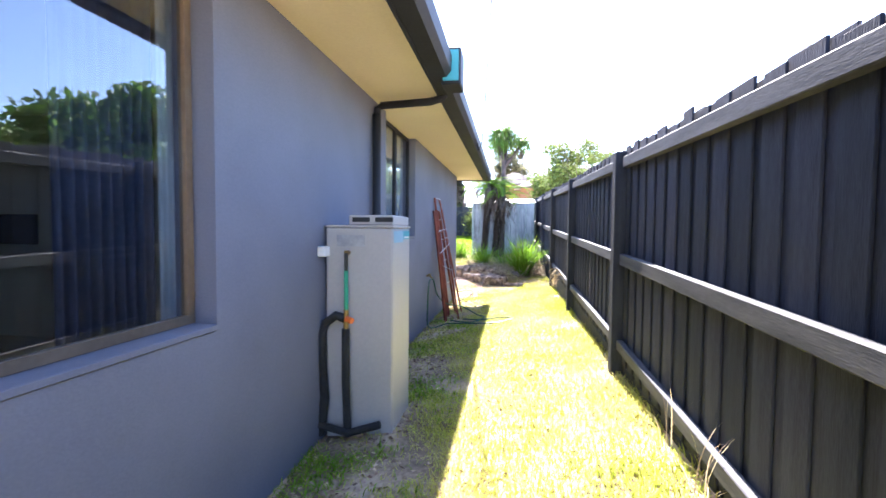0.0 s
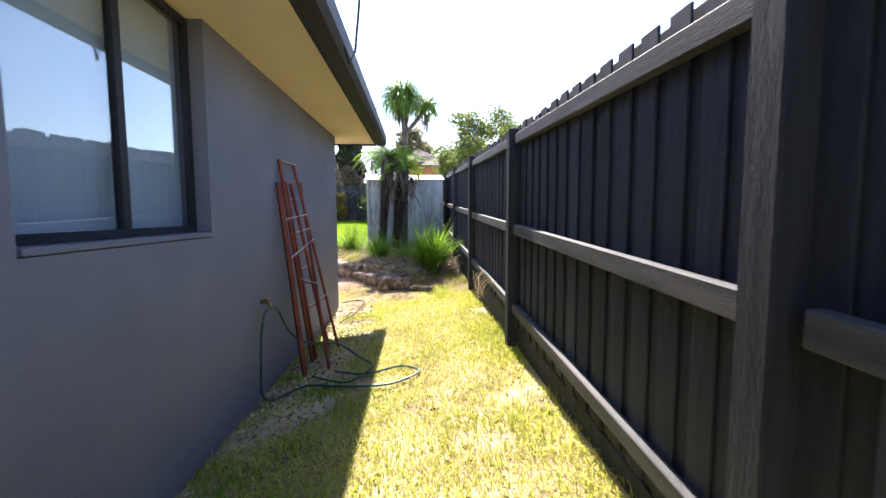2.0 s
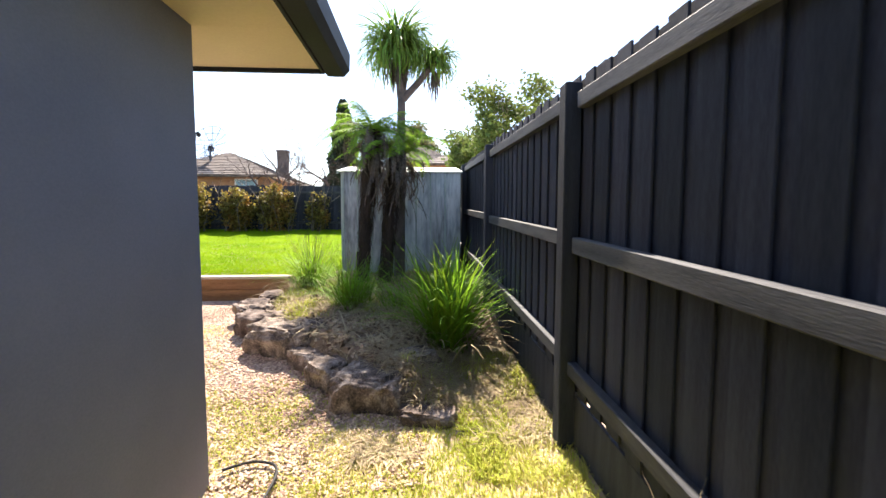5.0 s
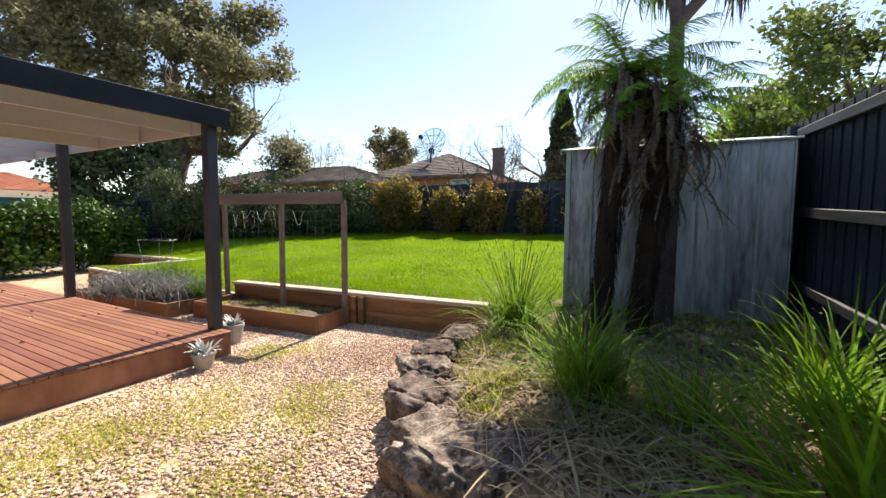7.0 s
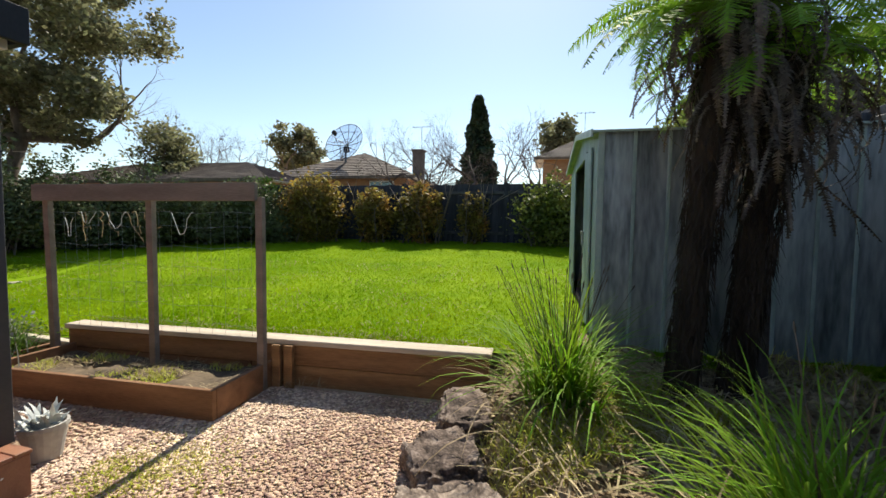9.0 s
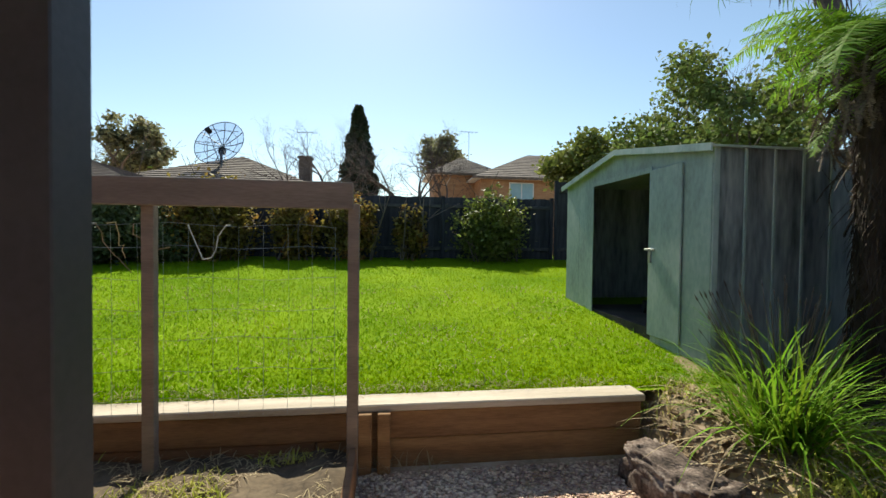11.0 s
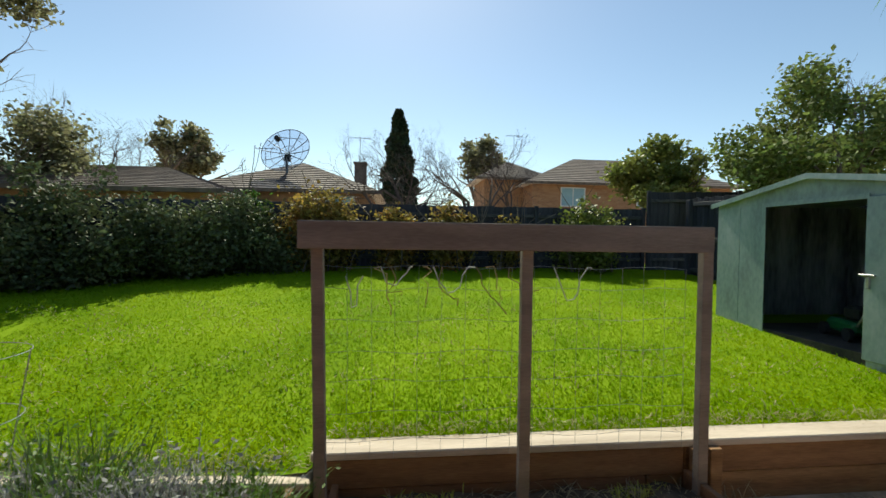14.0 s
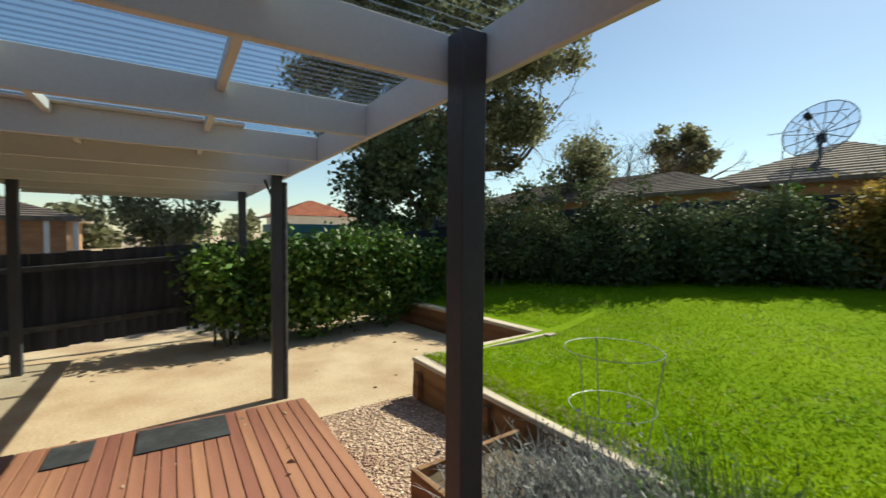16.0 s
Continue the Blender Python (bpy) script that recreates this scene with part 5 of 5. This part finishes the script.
def red_frames():
    t = thing("steel_trestles", "rusty red steel trestle frames leaning on the wall", "trestle")
    tops = ((7.07, 2.02, -0.87), (6.98, 1.77, -0.86), (7.15, 1.79, -0.84), (7.38, 1.79, -0.85), (7.6, 2.02, -0.87), (7.76, 1.82, -0.84), (7.27, 1.77, -0.81))
    feet = ((7.3, -0.64), (6.82, -0.6), (7.38, -0.62), (7.78, -0.55), (7.7, -0.41), (6.95, -0.38), (7.5, -0.5))
    for i, ((ty, tz, tx), (fy, fx)) in enumerate(zip(tops, feet)):
        zf = float(ground_z(fx, fy)) - 0.02
        r = 0.03 if i == 1 else 0.021 if i < 4 else 0.017
        mid = Vector(((tx + fx) / 2, (ty + fy) / 2, (tz + zf) / 2))
        part("tube", tube([(fx, fy, zf), mid, (tx, ty, tz)], r, 4 if i == 1 else 8), M_RED, t)
    for f, (a, b) in zip((0.985, 0.9, 0.8, 0.72, 0.6, 0.52, 0.42, 0.3), ((0, 4), (2, 3), (1, 5), (2, 5), (1, 4), (2, 3), (0, 5), (2, 4))):
        A, B = Vector((tops[a][2], tops[a][0], tops[a][1])), Vector((tops[b][2], tops[b][0], tops[b][1]))
        a0, b0 = Vector((feet[a][1], feet[a][0], -0.25)), Vector((feet[b][1], feet[b][0], -0.25))
        for dz in (0, 0.025):
            part("tie_wire", tube([a0.lerp(A, f) + Vector((0.02, 0, dz)), b0.lerp(B, f) + Vector((0.02, 0, dz + 0.01))], 0.006, 5), M_WIRE if dz else M_RED, t)


red_frames()


def hose():
    t = thing("garden_hose", "dark green garden hose looped from a wall tap", "hose")
    part("tap", tube([(-0.9, 6.47, 0.62), (-0.83, 6.47, 0.62), (-0.8, 6.47, 0.57)], 0.018, 8), M_BRASS, t, "brass garden tap")
    part("tap_handle", boxes((-0.86, 6.44, 0.64, -0.82, 6.5, 0.655), bevel=0.004), M_BRASS, t)
    def g(x, y, h=0.012):
        return (x, y, float(ground_z(x, y)) + h + 0.03)
    def curve(pts):
        P = [Vector(p) for p in pts]
        out = []
        for i in range(len(P) - 1):
            p0, p1, p2, p3 = P[max(i - 1, 0)], P[i], P[i + 1], P[min(i + 2, len(P) - 1)]
            for k in range(8):
                u = k / 8
                out.append(0.5 * ((2 * p1) + (-p0 + p2) * u + (2 * p0 - 5 * p1 + 4 * p2 - p3) * u * u + (-p0 + 3 * p1 - 3 * p2 + p3) * u ** 3))
        return out + [P[-1]]
    part("loop", tube(curve([(-0.8, 6.46, 0.57), (-0.82, 6.3, 0.5), (-0.82, 6.2, 0.1), g(-0.8, 6.25), g(-0.5, 6.45), g(-0.1, 6.3), g(0.3, 6.2), g(0.58, 6.4), g(0.4, 6.62), g(0.05, 6.55), g(-0.28, 6.75)]), 0.011, 7), M_HOSE, t)
    part("loop", tube(curve([(-0.8, 6.48, 0.57), (-0.8, 6.65, 0.5), (-0.76, 6.9, 0.2), (-0.6, 7.1, 0.02), (-0.35, 7.3, -0.05), g(-0.05, 7.05), g(0.1, 6.75), g(-0.1, 6.4), g(-0.5, 6.7)]), 0.011, 7), M_HOSE, t)
    part("loop", tube(curve([g(-0.6, 8.92), g(-0.45, 9.5), g(-0.4, 10.18), g(-0.6, 10.35), g(-0.82, 10.3)]), 0.01, 7), M_RUBBER, t)


hose()
cb = thing("power_cable", "thin overhead service cable rising from the gutter", "cable")
part("wire", tube([(-0.03, 6.1, 2.9), (0.01, 6.2, 2.72), (0.05, 6.3, 2.85), (0.08, 6.4, 3.3), (0.1, 6.5, 3.9), (0.15, 6.9, 5.5), (0.5, 9, 12)], 0.011, 6), M_RUBBER, cb)
P = np.array([(1.5, 1.45, 0.1), (1.48, 1.9, 0.1), (1.47, 8.3, 0.25), (1.47, 8.6, 0.25)])
dw = thing("dry_weed", "dead dry weed stalks at the foot of the fence", "weed")
V, F = straps(40, P[RNG.integers(0, 4, 40)] + np.c_[RNG.normal(0, 0.04, (40, 2)), np.zeros(40)], 0, 0.5, 0.006, (0.9, 1.55), 0.6, 5)
tagged(np_mesh("stalk", V, F, M_STRAW, dw), kind="stuff")


def creeper():
    rng = np.random.default_rng(71)
    t = thing("dead_creeper", "pale dead creeper stems caught on the lower fence rail", "creeper")
    for _ in range(9):
        y = rng.uniform(7.6, 8.9)
        p = Vector((1.55, y, fence_z(y) + 0.385))
        d = Vector((rng.uniform(-0.6, -0.1), rng.normal(0, 0.6), rng.uniform(0.2, 0.9)))
        pts = [p.copy()]
        for k in range(7):
            d = (d + Vector((rng.normal(0, 0.25), rng.normal(0, 0.35), -0.33))).normalized()
            p = p + d * 0.055
            p.x = min(p.x, 1.555)
            pts.append(p.copy())
        bm = bmesh.new()
        limb_tube(bm, pts, [0.006 - 0.0005 * k for k in range(8)], 4)
        part("stem", bm, M_STRAW, t)


creeper()


# ---- boundary fences at the back and far side
def far_fence(name, label, x0, y0, x1, y1, z0, z1, h, rail=False):
    f = tagged(new(name), label, "fence")
    L = math.hypot(x1 - x0, y1 - y0)
    a = math.atan2(y1 - y0, x1 - x0)
    n = int(L / 0.15)
    rnd = random.Random(int(abs(x0) * 10))
    me = link("paling", boxes((0, 0, -0.05, 0.158, 0.016, h), bevel=0.003), M_FENCE, f)
    for k in range(n):
        ob = me if k == 0 else new("paling", me.data)
        ob.parent = f
        u = (k + 0.0) / n
        ob.location = (x0 + (x1 - x0) * u + rnd.uniform(-0.003, 0.003), y0 + (y1 - y0) * u, z0 + (z1 - z0) * u + rnd.uniform(-0.012, 0.012))
        ob.location += Vector((-math.sin(a), math.cos(a), 0)) * (0.012 if k % 2 else 0.0)
        ob.rotation_euler = (0, 0, a)
    m = max(2, int(L / 2.6))
    pm = None
    for k in range(m + 1):
        ob = link("post", boxes((-0.05, -0.1, -0.1, 0.05, -0.02, h + 0.03), bevel=0.005), M_FENCE, f) if pm is None else new("post", pm.data)
        pm = pm or ob
        u = k / m
        ob.parent, ob.location, ob.rotation_euler = f, (x0 + (x1 - x0) * u, y0 + (y1 - y0) * u, z0 + (z1 - z0) * u), (0, 0, a)
    tilt = math.atan2(z1 - z0, L)
    for zr in (0.3, h - 0.25):
        ob = link("rail", boxes((0, -0.062, zr - 0.045, L, -0.02, zr + 0.045), bevel=0.005), M_RAIL, f)
        ob.location, ob.rotation_euler = (x0, y0, z0), (0, -tilt, a)


far_fence("back_fence", "dark stained paling fence behind the lawn", -8.5, 24.35, 0.75, 24.1, 1.1, 1.1, 1.72)
far_fence("back_fence", "taller dark paling fence behind the shed", 0.85, 24.0, 6.0, 23.6, 1.1, 1.2, 2.2)
far_fence("back_fence", "dark paling fence under the climbing hedge", -16.6, 19.6, -8.55, 24.35, 0.7, 1.1, 1.75)
far_fence("side_boundary_fence", "low dark paling fence beyond the slab", -16.1, 8.0, -16.6, 19.5, -0.1, 0.6, 1.5)


# ---- hedges and shrubs
rb = np.random.default_rng(81)
blobs = [(-15.35 + rb.uniform(-0.3, 0.25), 14.0 + 4.6 * u + rb.uniform(-0.1, 0.1), 0.3 + 1.15 * rb.random() + 0.25 * u, 0.6, 0.6, 0.55) for u in np.linspace(0, 1, 34)]
bush("hedge", "leafy bright green hedge along the side fence", "hedge", blobs, 26000, 0.08, M_HEDGE, 82, stems=-0.05)
blobs = [(-16.2 + 7.2 * u + rb.uniform(-0.25, 0.25), 19.2 + 4.3 * u + rb.uniform(-0.3, 0.2), 1.05 + 0.25 * u + (2.0 - 1.15 * u) * rb.random() * (0.9 + 0.2 * math.sin(u * 17) + 0.12 * math.sin(u * 41)), 0.7, 0.65, 0.5) for u in np.linspace(0.13, 1, 56)]
blobs += [(-16.2 + 7.2 * u + rb.uniform(-0.3, 0.3), 19.1 + 4.3 * u, 2.75 - 0.75 * u + rb.uniform(-0.2, 0.75), 0.28, 0.28, 0.3) for u in rb.uniform(0.13, 0.98, 26)]
bush("climber_hedge", "dark overgrown climber hedge on the back fence", "hedge", blobs, 52000, 0.06, M_IVY, 83, stems=0.7)
for i, (x, y, w, h, m, lab, n) in enumerate((
        (-8.1, 23.5, 1.05, 2.25, M_AUTUMN, "tall orange-brown autumn shrub by the back fence", 5600), (-9.75, 23.7, 0.6, 2.0, M_LEAF, "glossy green shrub by the back fence", 2000),
        (-6.2, 23.7, 0.65, 1.75, M_AUTUMN, "yellowing shrub by the back fence", 2200), (-4.8, 23.7, 0.7, 1.85, M_AUTUMN, "rusty autumn shrub by the back fence", 2400),
        (-3.25, 23.8, 0.45, 1.6, M_AUTUMN, "thin sparse rusty shrub by the back fence", 1000),
        (-1.1, 23.6, 1.0, 2.0, M_LIME, "rounded lime green shrub by the back fence", 3000))):
    zg = float(lawn_z(x, y))
    blobs = crown_blobs(x, y, zg + h * 0.52, w * 1.05, w * 0.6, h * 0.52, 26, 0.2, rb)
    bush("shrub", lab, "shrub", blobs + [(x, y, zg + h * 0.4, w, w * 0.6, h * 0.5)], int(n * 1.5), 0.07, m, 90 + i, "shrubs along the back fence", stems=zg)

# ---- trees
G = "trees beyond the fences"
leafy_tree("gum_tree", "huge spreading gum tree beyond the fence", (-23.5, 25, 0.5), 5.0, 0.4, crown_blobs(-24, 24.4, 9.8, 7.6, 7.0, 5.8, 190, 0.9, np.random.default_rng(101)), 84000, 0.135, M_GUM, 102, 4, 2.5, G)
leafy_tree("tree", "dense dark tree beyond the corner fence", (-20.5, 21.5, 0.5), 2.0, 0.2, crown_blobs(-20.8, 21.6, 3.9, 2.6, 2.6, 2.9, 30, 0.9, np.random.default_rng(103)), 14000, 0.13, M_IVY, 104, 3, 1.4, G)
leafy_tree("tree", "broad leafy tree over the side fence", (3.5, 21, 1.0), 2.0, 0.12, crown_blobs(3.8, 21.2, 4.2, 2.4, 2.3, 1.7, 60, 0.55, np.random.default_rng(105)), 17000, 0.08, M_OLIVE, 106, 4, 1.0, G)
leafy_tree("tree", "rounded lime green tree behind the fence", (4.0, 28.5, 1.0), 1.8, 0.15, crown_blobs(4.0, 28.5, 4.5, 1.9, 1.6, 2.0, 34, 0.6, np.random.default_rng(107)), 9000, 0.13, M_LIME, 108, 3, 1.2, G)
leafy_tree("tree", "leafy tree behind the tall fence", (6.6, 25.5, 1.0), 2.0, 0.15, crown_blobs(6.8, 25.5, 4.4, 2.1, 1.9, 2.0, 36, 0.5, np.random.default_rng(109)), 8500, 0.11, M_OLIVE, 110, 3, 1.2, G)
leafy_tree("tree", "dense rounded tree in the next garden", (7.8, 8.8, 0), 2.4, 0.2, crown_blobs(7.8, 9.2, 3.35, 2.6, 2.6, 1.55, 40, 0.75, np.random.default_rng(141)), 30000, 0.13, M_LEAF, 142, 2, 0.8, G)
leafy_tree("tree", "distant dark rounded gum", (-21.5, 45, 1.0), 4.5, 0.25, crown_blobs(-21.5, 45, 8.0, 2.2, 2, 2.6, 16, 1.0, np.random.default_rng(111)), 4500, 0.22, M_GUM, 112, 3, 2.0, G)
leafy_tree("tree", "distant dark rounded tree behind bare branches", (0.2, 46, 1.0), 4.0, 0.25, crown_blobs(0.2, 46, 8.0, 1.9, 1.8, 2.2, 14, 0.9, np.random.default_rng(113)), 4000, 0.2, M_GUM, 114, 3, 1.6, G)
leafy_tree("tree", "grey-green tree beyond the side fence", (-22.5, 13.8, 0), 1.4, 0.15, crown_blobs(-23, 13.6, 2.6, 1.6, 2.2, 0.9, 18, 0.6, np.random.default_rng(115)), 3500, 0.1, M_GUM, 116, 3, 0.9, G)
leafy_tree("tree", "thin olive tree behind the climber hedge", (-17.5, 28, 0.8), 2.2, 0.14, crown_blobs(-17.5, 28, 4.8, 2.0, 1.6, 1.4, 16, 0.8, np.random.default_rng(117)), 4500, 0.11, M_GUM, 118, 4, 1.3, G)


def bare_tree(at, h, seed, label):
    rng = np.random.default_rng(seed)
    t = thing("bare_tree", label, "tree", "bare fruit trees")
    bm = bmesh.new()
    ends = []
    limbs(bm, (at[0], at[1], -0.05), (0, 0, 1), h * 0.3 + at[2], 0.16, 0, rng, ends=ends)
    for _ in range(5):
        limbs(bm, ends[0], Vector(rng.normal(0, 0.7, 3)) + Vector((0, 0, 0.7)), h * 0.22, 0.075, 7, rng, 0.5, 0.06, None, 0.78)
    part("limb_frame", bm, M_TWIG, t)


bare_tree((-3.2, 28, 1.0), 4.8, 121, "bare leafless fruit tree behind the back fence")
bare_tree((-6.0, 29, 1.0), 4.6, 122, "leafless branching tree behind the fence")
bare_tree((-1.2, 30, 1.0), 4.4, 123, "bare twiggy tree behind the fence")
bare_tree((-17.5, 31, 1.0), 5.6, 124, "bare pale tree beyond the climber hedge")

cy = thing("cypress", "tall dark pointed cypress", "tree", G)
rc = np.random.default_rng(131)
n = 15000
h = rc.random(n) ** 1.25
a = rc.uniform(0, math.tau, n)
r = (1.75 * (1 - h) ** 0.75 + 0.12) * rc.uniform(0.75, 1.08, n) * (1 + 0.22 * np.sin(a * 3 + h * 31) + 0.12 * np.sin(a * 7 - h * 57))
V, F = cards(np.c_[-6.3 + r * np.cos(a), 47.5 + r * np.sin(a), 1.0 + 11.25 * h], 0.26, rc, 1.8)
np_mesh("foliage", V, F, M_CYPRESS, cy)
part("trunk", tube([(-6.3, 47.5, 0), (-6.3, 47.5, 9)], [0.3, 0.08], 8), M_BARK, cy)


# ---- neighbouring houses
def hip_roof(x0, y0, x1, y1, ze, zr, tile, parent, courses=14):
    """Stepped courses of tiles rising to a ridge."""
    bm = bmesh.new()
    d = min(x1 - x0, y1 - y0) / 2
    prev = None
    for k in range(courses + 1):
        f = k / courses
        z = ze + (zr - ze) * f
        A = [(x0 + d * f, y0 + d * f), (x1 - d * f, y0 + d * f), (x1 - d * f, y1 - d * f), (x0 + d * f, y1 - d * f)]
        low, top = [bm.verts.new((*p, z)) for p in A], [bm.verts.new((*p, z + 0.035)) for p in A]
        for i in range(4):
            j = (i + 1) % 4
            if prev:
                bm.faces.new((prev[i], prev[j], low[j], low[i]))
            bm.faces.new((low[i], low[j], top[j], top[i]))
        prev = top
    bm.faces.new(prev)
    return part("roof", bm, tile, parent)


def house(label, x0, y0, x1, y1, ze, zr, wall, tile, windows=(), chimney=None):
    t = thing("house", label, "house", "neighbouring houses")
    part("wall", boxes((x0 + 0.5, y0 + 0.5, 0, x1 - 0.5, y1 - 0.5, ze - 0.02)), wall, t)
    r = hip_roof(x0, y0, x1, y1, ze, zr, tile, t)
    part("gutter", boxes((x0 - 0.08, y0 - 0.1, ze - 0.12, x1 + 0.08, y0 - 0.01, ze + 0.03), bevel=0.01), M_BARK, t)
    part("eave_lining", boxes((x0, y0, ze - 0.06, x1, y1, ze - 0.025)), M_WHITE, t)
    for a, b, za, zb in windows:
        w = part("window", boxes((a, y0 + 0.46, za, b, y0 + 0.497, zb)), M_WHITE, t, "white framed window")
        for c0, c1 in ((a + 0.06, (a + b) / 2 - 0.03), ((a + b) / 2 + 0.03, b - 0.06)):
            part("pane", boxes((c0, y0 + 0.45, za + 0.06, c1, y0 + 0.458, zb - 0.06)), M_PALEBLUE, w)
    if chimney:
        cx, cy_, cz = chimney
        part("chimney", boxes((cx - 0.3, cy_ - 0.3, ze, cx + 0.3, cy_ + 0.3, cz), (cx - 0.36, cy_ - 0.36, cz, cx + 0.36, cy_ + 0.36, cz + 0.1)), M_TILE, r)
    return t


house("brick house with brown tiled hip roof behind the fence", -14.8, 30.3, -6.9, 38.0, 3.82, 5.5, M_BRICK, M_TILE, ((-9.2, -8.0, 2.5, 3.65),), (-8.25, 36, 5.85))
house("long brick house with brown concrete tiles and white windows", 0.8, 35.6, 14.0, 44.5, 5.17, 7.3, M_BRICK, M_TILE, ((2.95, 4.4, 3.85, 4.95), (7.5, 8.8, 3.85, 4.95)))
house("brick wing with brown tiled roof beside the long house", -1.6, 37.5, 3.2, 42, 5.62, 6.9, M_BRICK, M_TILE)
house("low brick house with dark roof past the hedge", -25, 26.5, -11.6, 33, 3.35, 4.45, M_BRICK, M_TILE)
house("neighbour's pavilion with brown tiled roof and white posts", -34, 3.0, -26, 11.6, 2.45, 3.6, M_BRICK, M_TILE)
house("distant house with terracotta tiled roof", -44, 21.5, -38, 28, 3.3, 4.6, M_WHITE, M_REDTILE)
po = thing("carport", "open carport with white posts beyond the fence", "carport")
for y in (9.9, 10.7, 11.4):
    part("post", boxes((-25.1, y, -0.1, -24.98, y + 0.12, 2.3)), M_WHITE, po)
part("beam", boxes((-25.2, 8, 2.302, -24.9, 11.6, 2.44)), M_BARK, po)
ts = thing("teal_shed", "teal metal shed beyond the hedge", "shed")
part("wall", boxes((-24, 17.0, 0, -22, 20.2, 2.0)), M_TEALSHED, ts)
part("roof", boxes((-24.1, 16.9, 2.002, -21.9, 20.3, 2.3), bevel=0.02), M_TEALSHED, ts)


def dish():
    t = thing("satellite_dish", "big mesh satellite dish on the neighbour's roof", "satellite dish")
    C = Vector((-11.2, 32.4, 5.72))
    M = look(C, C + Vector((-0.2, -1.0, 0.45)))
    R, D = 1.1, 0.28
    def P(r, a):
        return M @ Vector((R * r * math.cos(a), R * r * math.sin(a), -D * r * r + D * 0.5))
    for k in range(12):
        a = k * math.tau / 12
        part("rib", tube([P(r, a) for r in (0.04, 0.35, 0.7, 1.0)], 0.018, 5), M_DISH, t)
    for r in (0.35, 0.68, 1.0):
        part("hoop", tube([P(r, k * math.tau / 36) for k in range(37)], 0.018 if r == 1 else 0.011, 5, close=False), M_DISH, t)
    bm = bmesh.new()
    n = 36
    rings = [[bm.verts.new(P(r, k * math.tau / n)) for k in range(n)] for r in (0.04, 0.35, 0.68, 0.99)]
    for a, b in zip(rings, rings[1:]):
        for k in range(n):
            bm.faces.new((a[k], a[(k + 1) % n], b[(k + 1) % n], b[k]))
    part("mesh_panel", bm, M_MESH, t, "fine see-through metal mesh")
    f = M @ Vector((0, 0, -1.05))
    part("feed_horn", tube([f, M @ Vector((0, 0, -0.85))], 0.11, 10), M_RUBBER, t)
    for k in (0.3, 2.4, 4.5):
        part("feed_arm", tube([f, P(0.85, k)], 0.014, 5), M_DISH, t)
    part("mast", tube([(-11.2, 32.5, 4.3), (-11.2, 32.45, 5.2), P(0.0, 0) + Vector((0.02, 0.05, 0))], 0.06, 8), M_DISH, t)
    part("hub", boxes((-11.33, 32.45, 5.32, -11.07, 32.7, 5.62), bevel=0.03), M_RUBBER, t)


M_MESH = glass("dish_mesh", (0.8, 0.85, 0.95), 0.4, 0.85, 0.3)
dish()


def antenna(x, y, z0, z1):
    t = thing("tv_antenna", "thin television antenna on a roof", "antenna", "roof antennas")
    part("mast", tube([(x, y, z0), (x, y, z1)], 0.016, 6), M_DISH, t)
    part("boom", tube([(x - 0.6, y, z1 - 0.05), (x + 0.6, y, z1 - 0.05)], 0.013, 5), M_DISH, t)
    for k in range(5):
        part("element", tube([(x - 0.5 + 0.25 * k, y - 0.3, z1 - 0.05), (x - 0.5 + 0.25 * k, y + 0.3, z1 - 0.05)], 0.012, 4), M_DISH, t)


bare_tree((-4.6, 31, 1.0), 5.0, 125, "bare greyish tree between the houses")
antenna(-8.4, 37.2, 4.4, 7.6)
antenna(1.5, 41, 6.6, 9.0)
antenna(-13.2, 36, 4.8, 6.6)

# ---- fallen leaves on hard surfaces
rf = np.random.default_rng(151)
n = 70
U = VER @ Matrix.Identity(4)
P = np.array([tuple(U @ Vector((rf.uniform(0, 6.5), rf.uniform(0, 2.4), 0.306))) for _ in range(n)])
V, F = cards(P, 0.035, rf, 1.7, 0.97)
tagged(np_mesh("deck_leaf_litter", V, F, M_LITTER), "small dry leaves lying on the deck", "litter", kind="stuff")
P = np.c_[rf.uniform(-15.3, -11.8, 30), rf.uniform(12.2, 17.8, 30), np.full(30, -0.058)]
V, F = cards(P, 0.04, rf, 1.6, 0.97)
tagged(np_mesh("slab_leaf_litter", V, F, M_LITTER), "dry leaves scattered on the concrete slab", "litter", kind="stuff")

# ---- distant trees that close the skyline
rt = np.random.default_rng(161)
blobs = []
for k in range(150):
    a = rt.uniform(0, math.tau)
    d = rt.uniform(62, 95)
    w = rt.uniform(2.0, 4.5)
    blobs.append((-6 + d * math.cos(a), 12 + d * math.sin(a), rt.uniform(1.0, 3.4), w, w, rt.uniform(1.5, 3.0)))
V, F = cards(clumped(42000, blobs, rt, 0.5), 0.7, rt)
tagged(np_mesh("far_woods", V, F, M_GUM), "distant suburban trees on the skyline", "trees", kind="stuff")
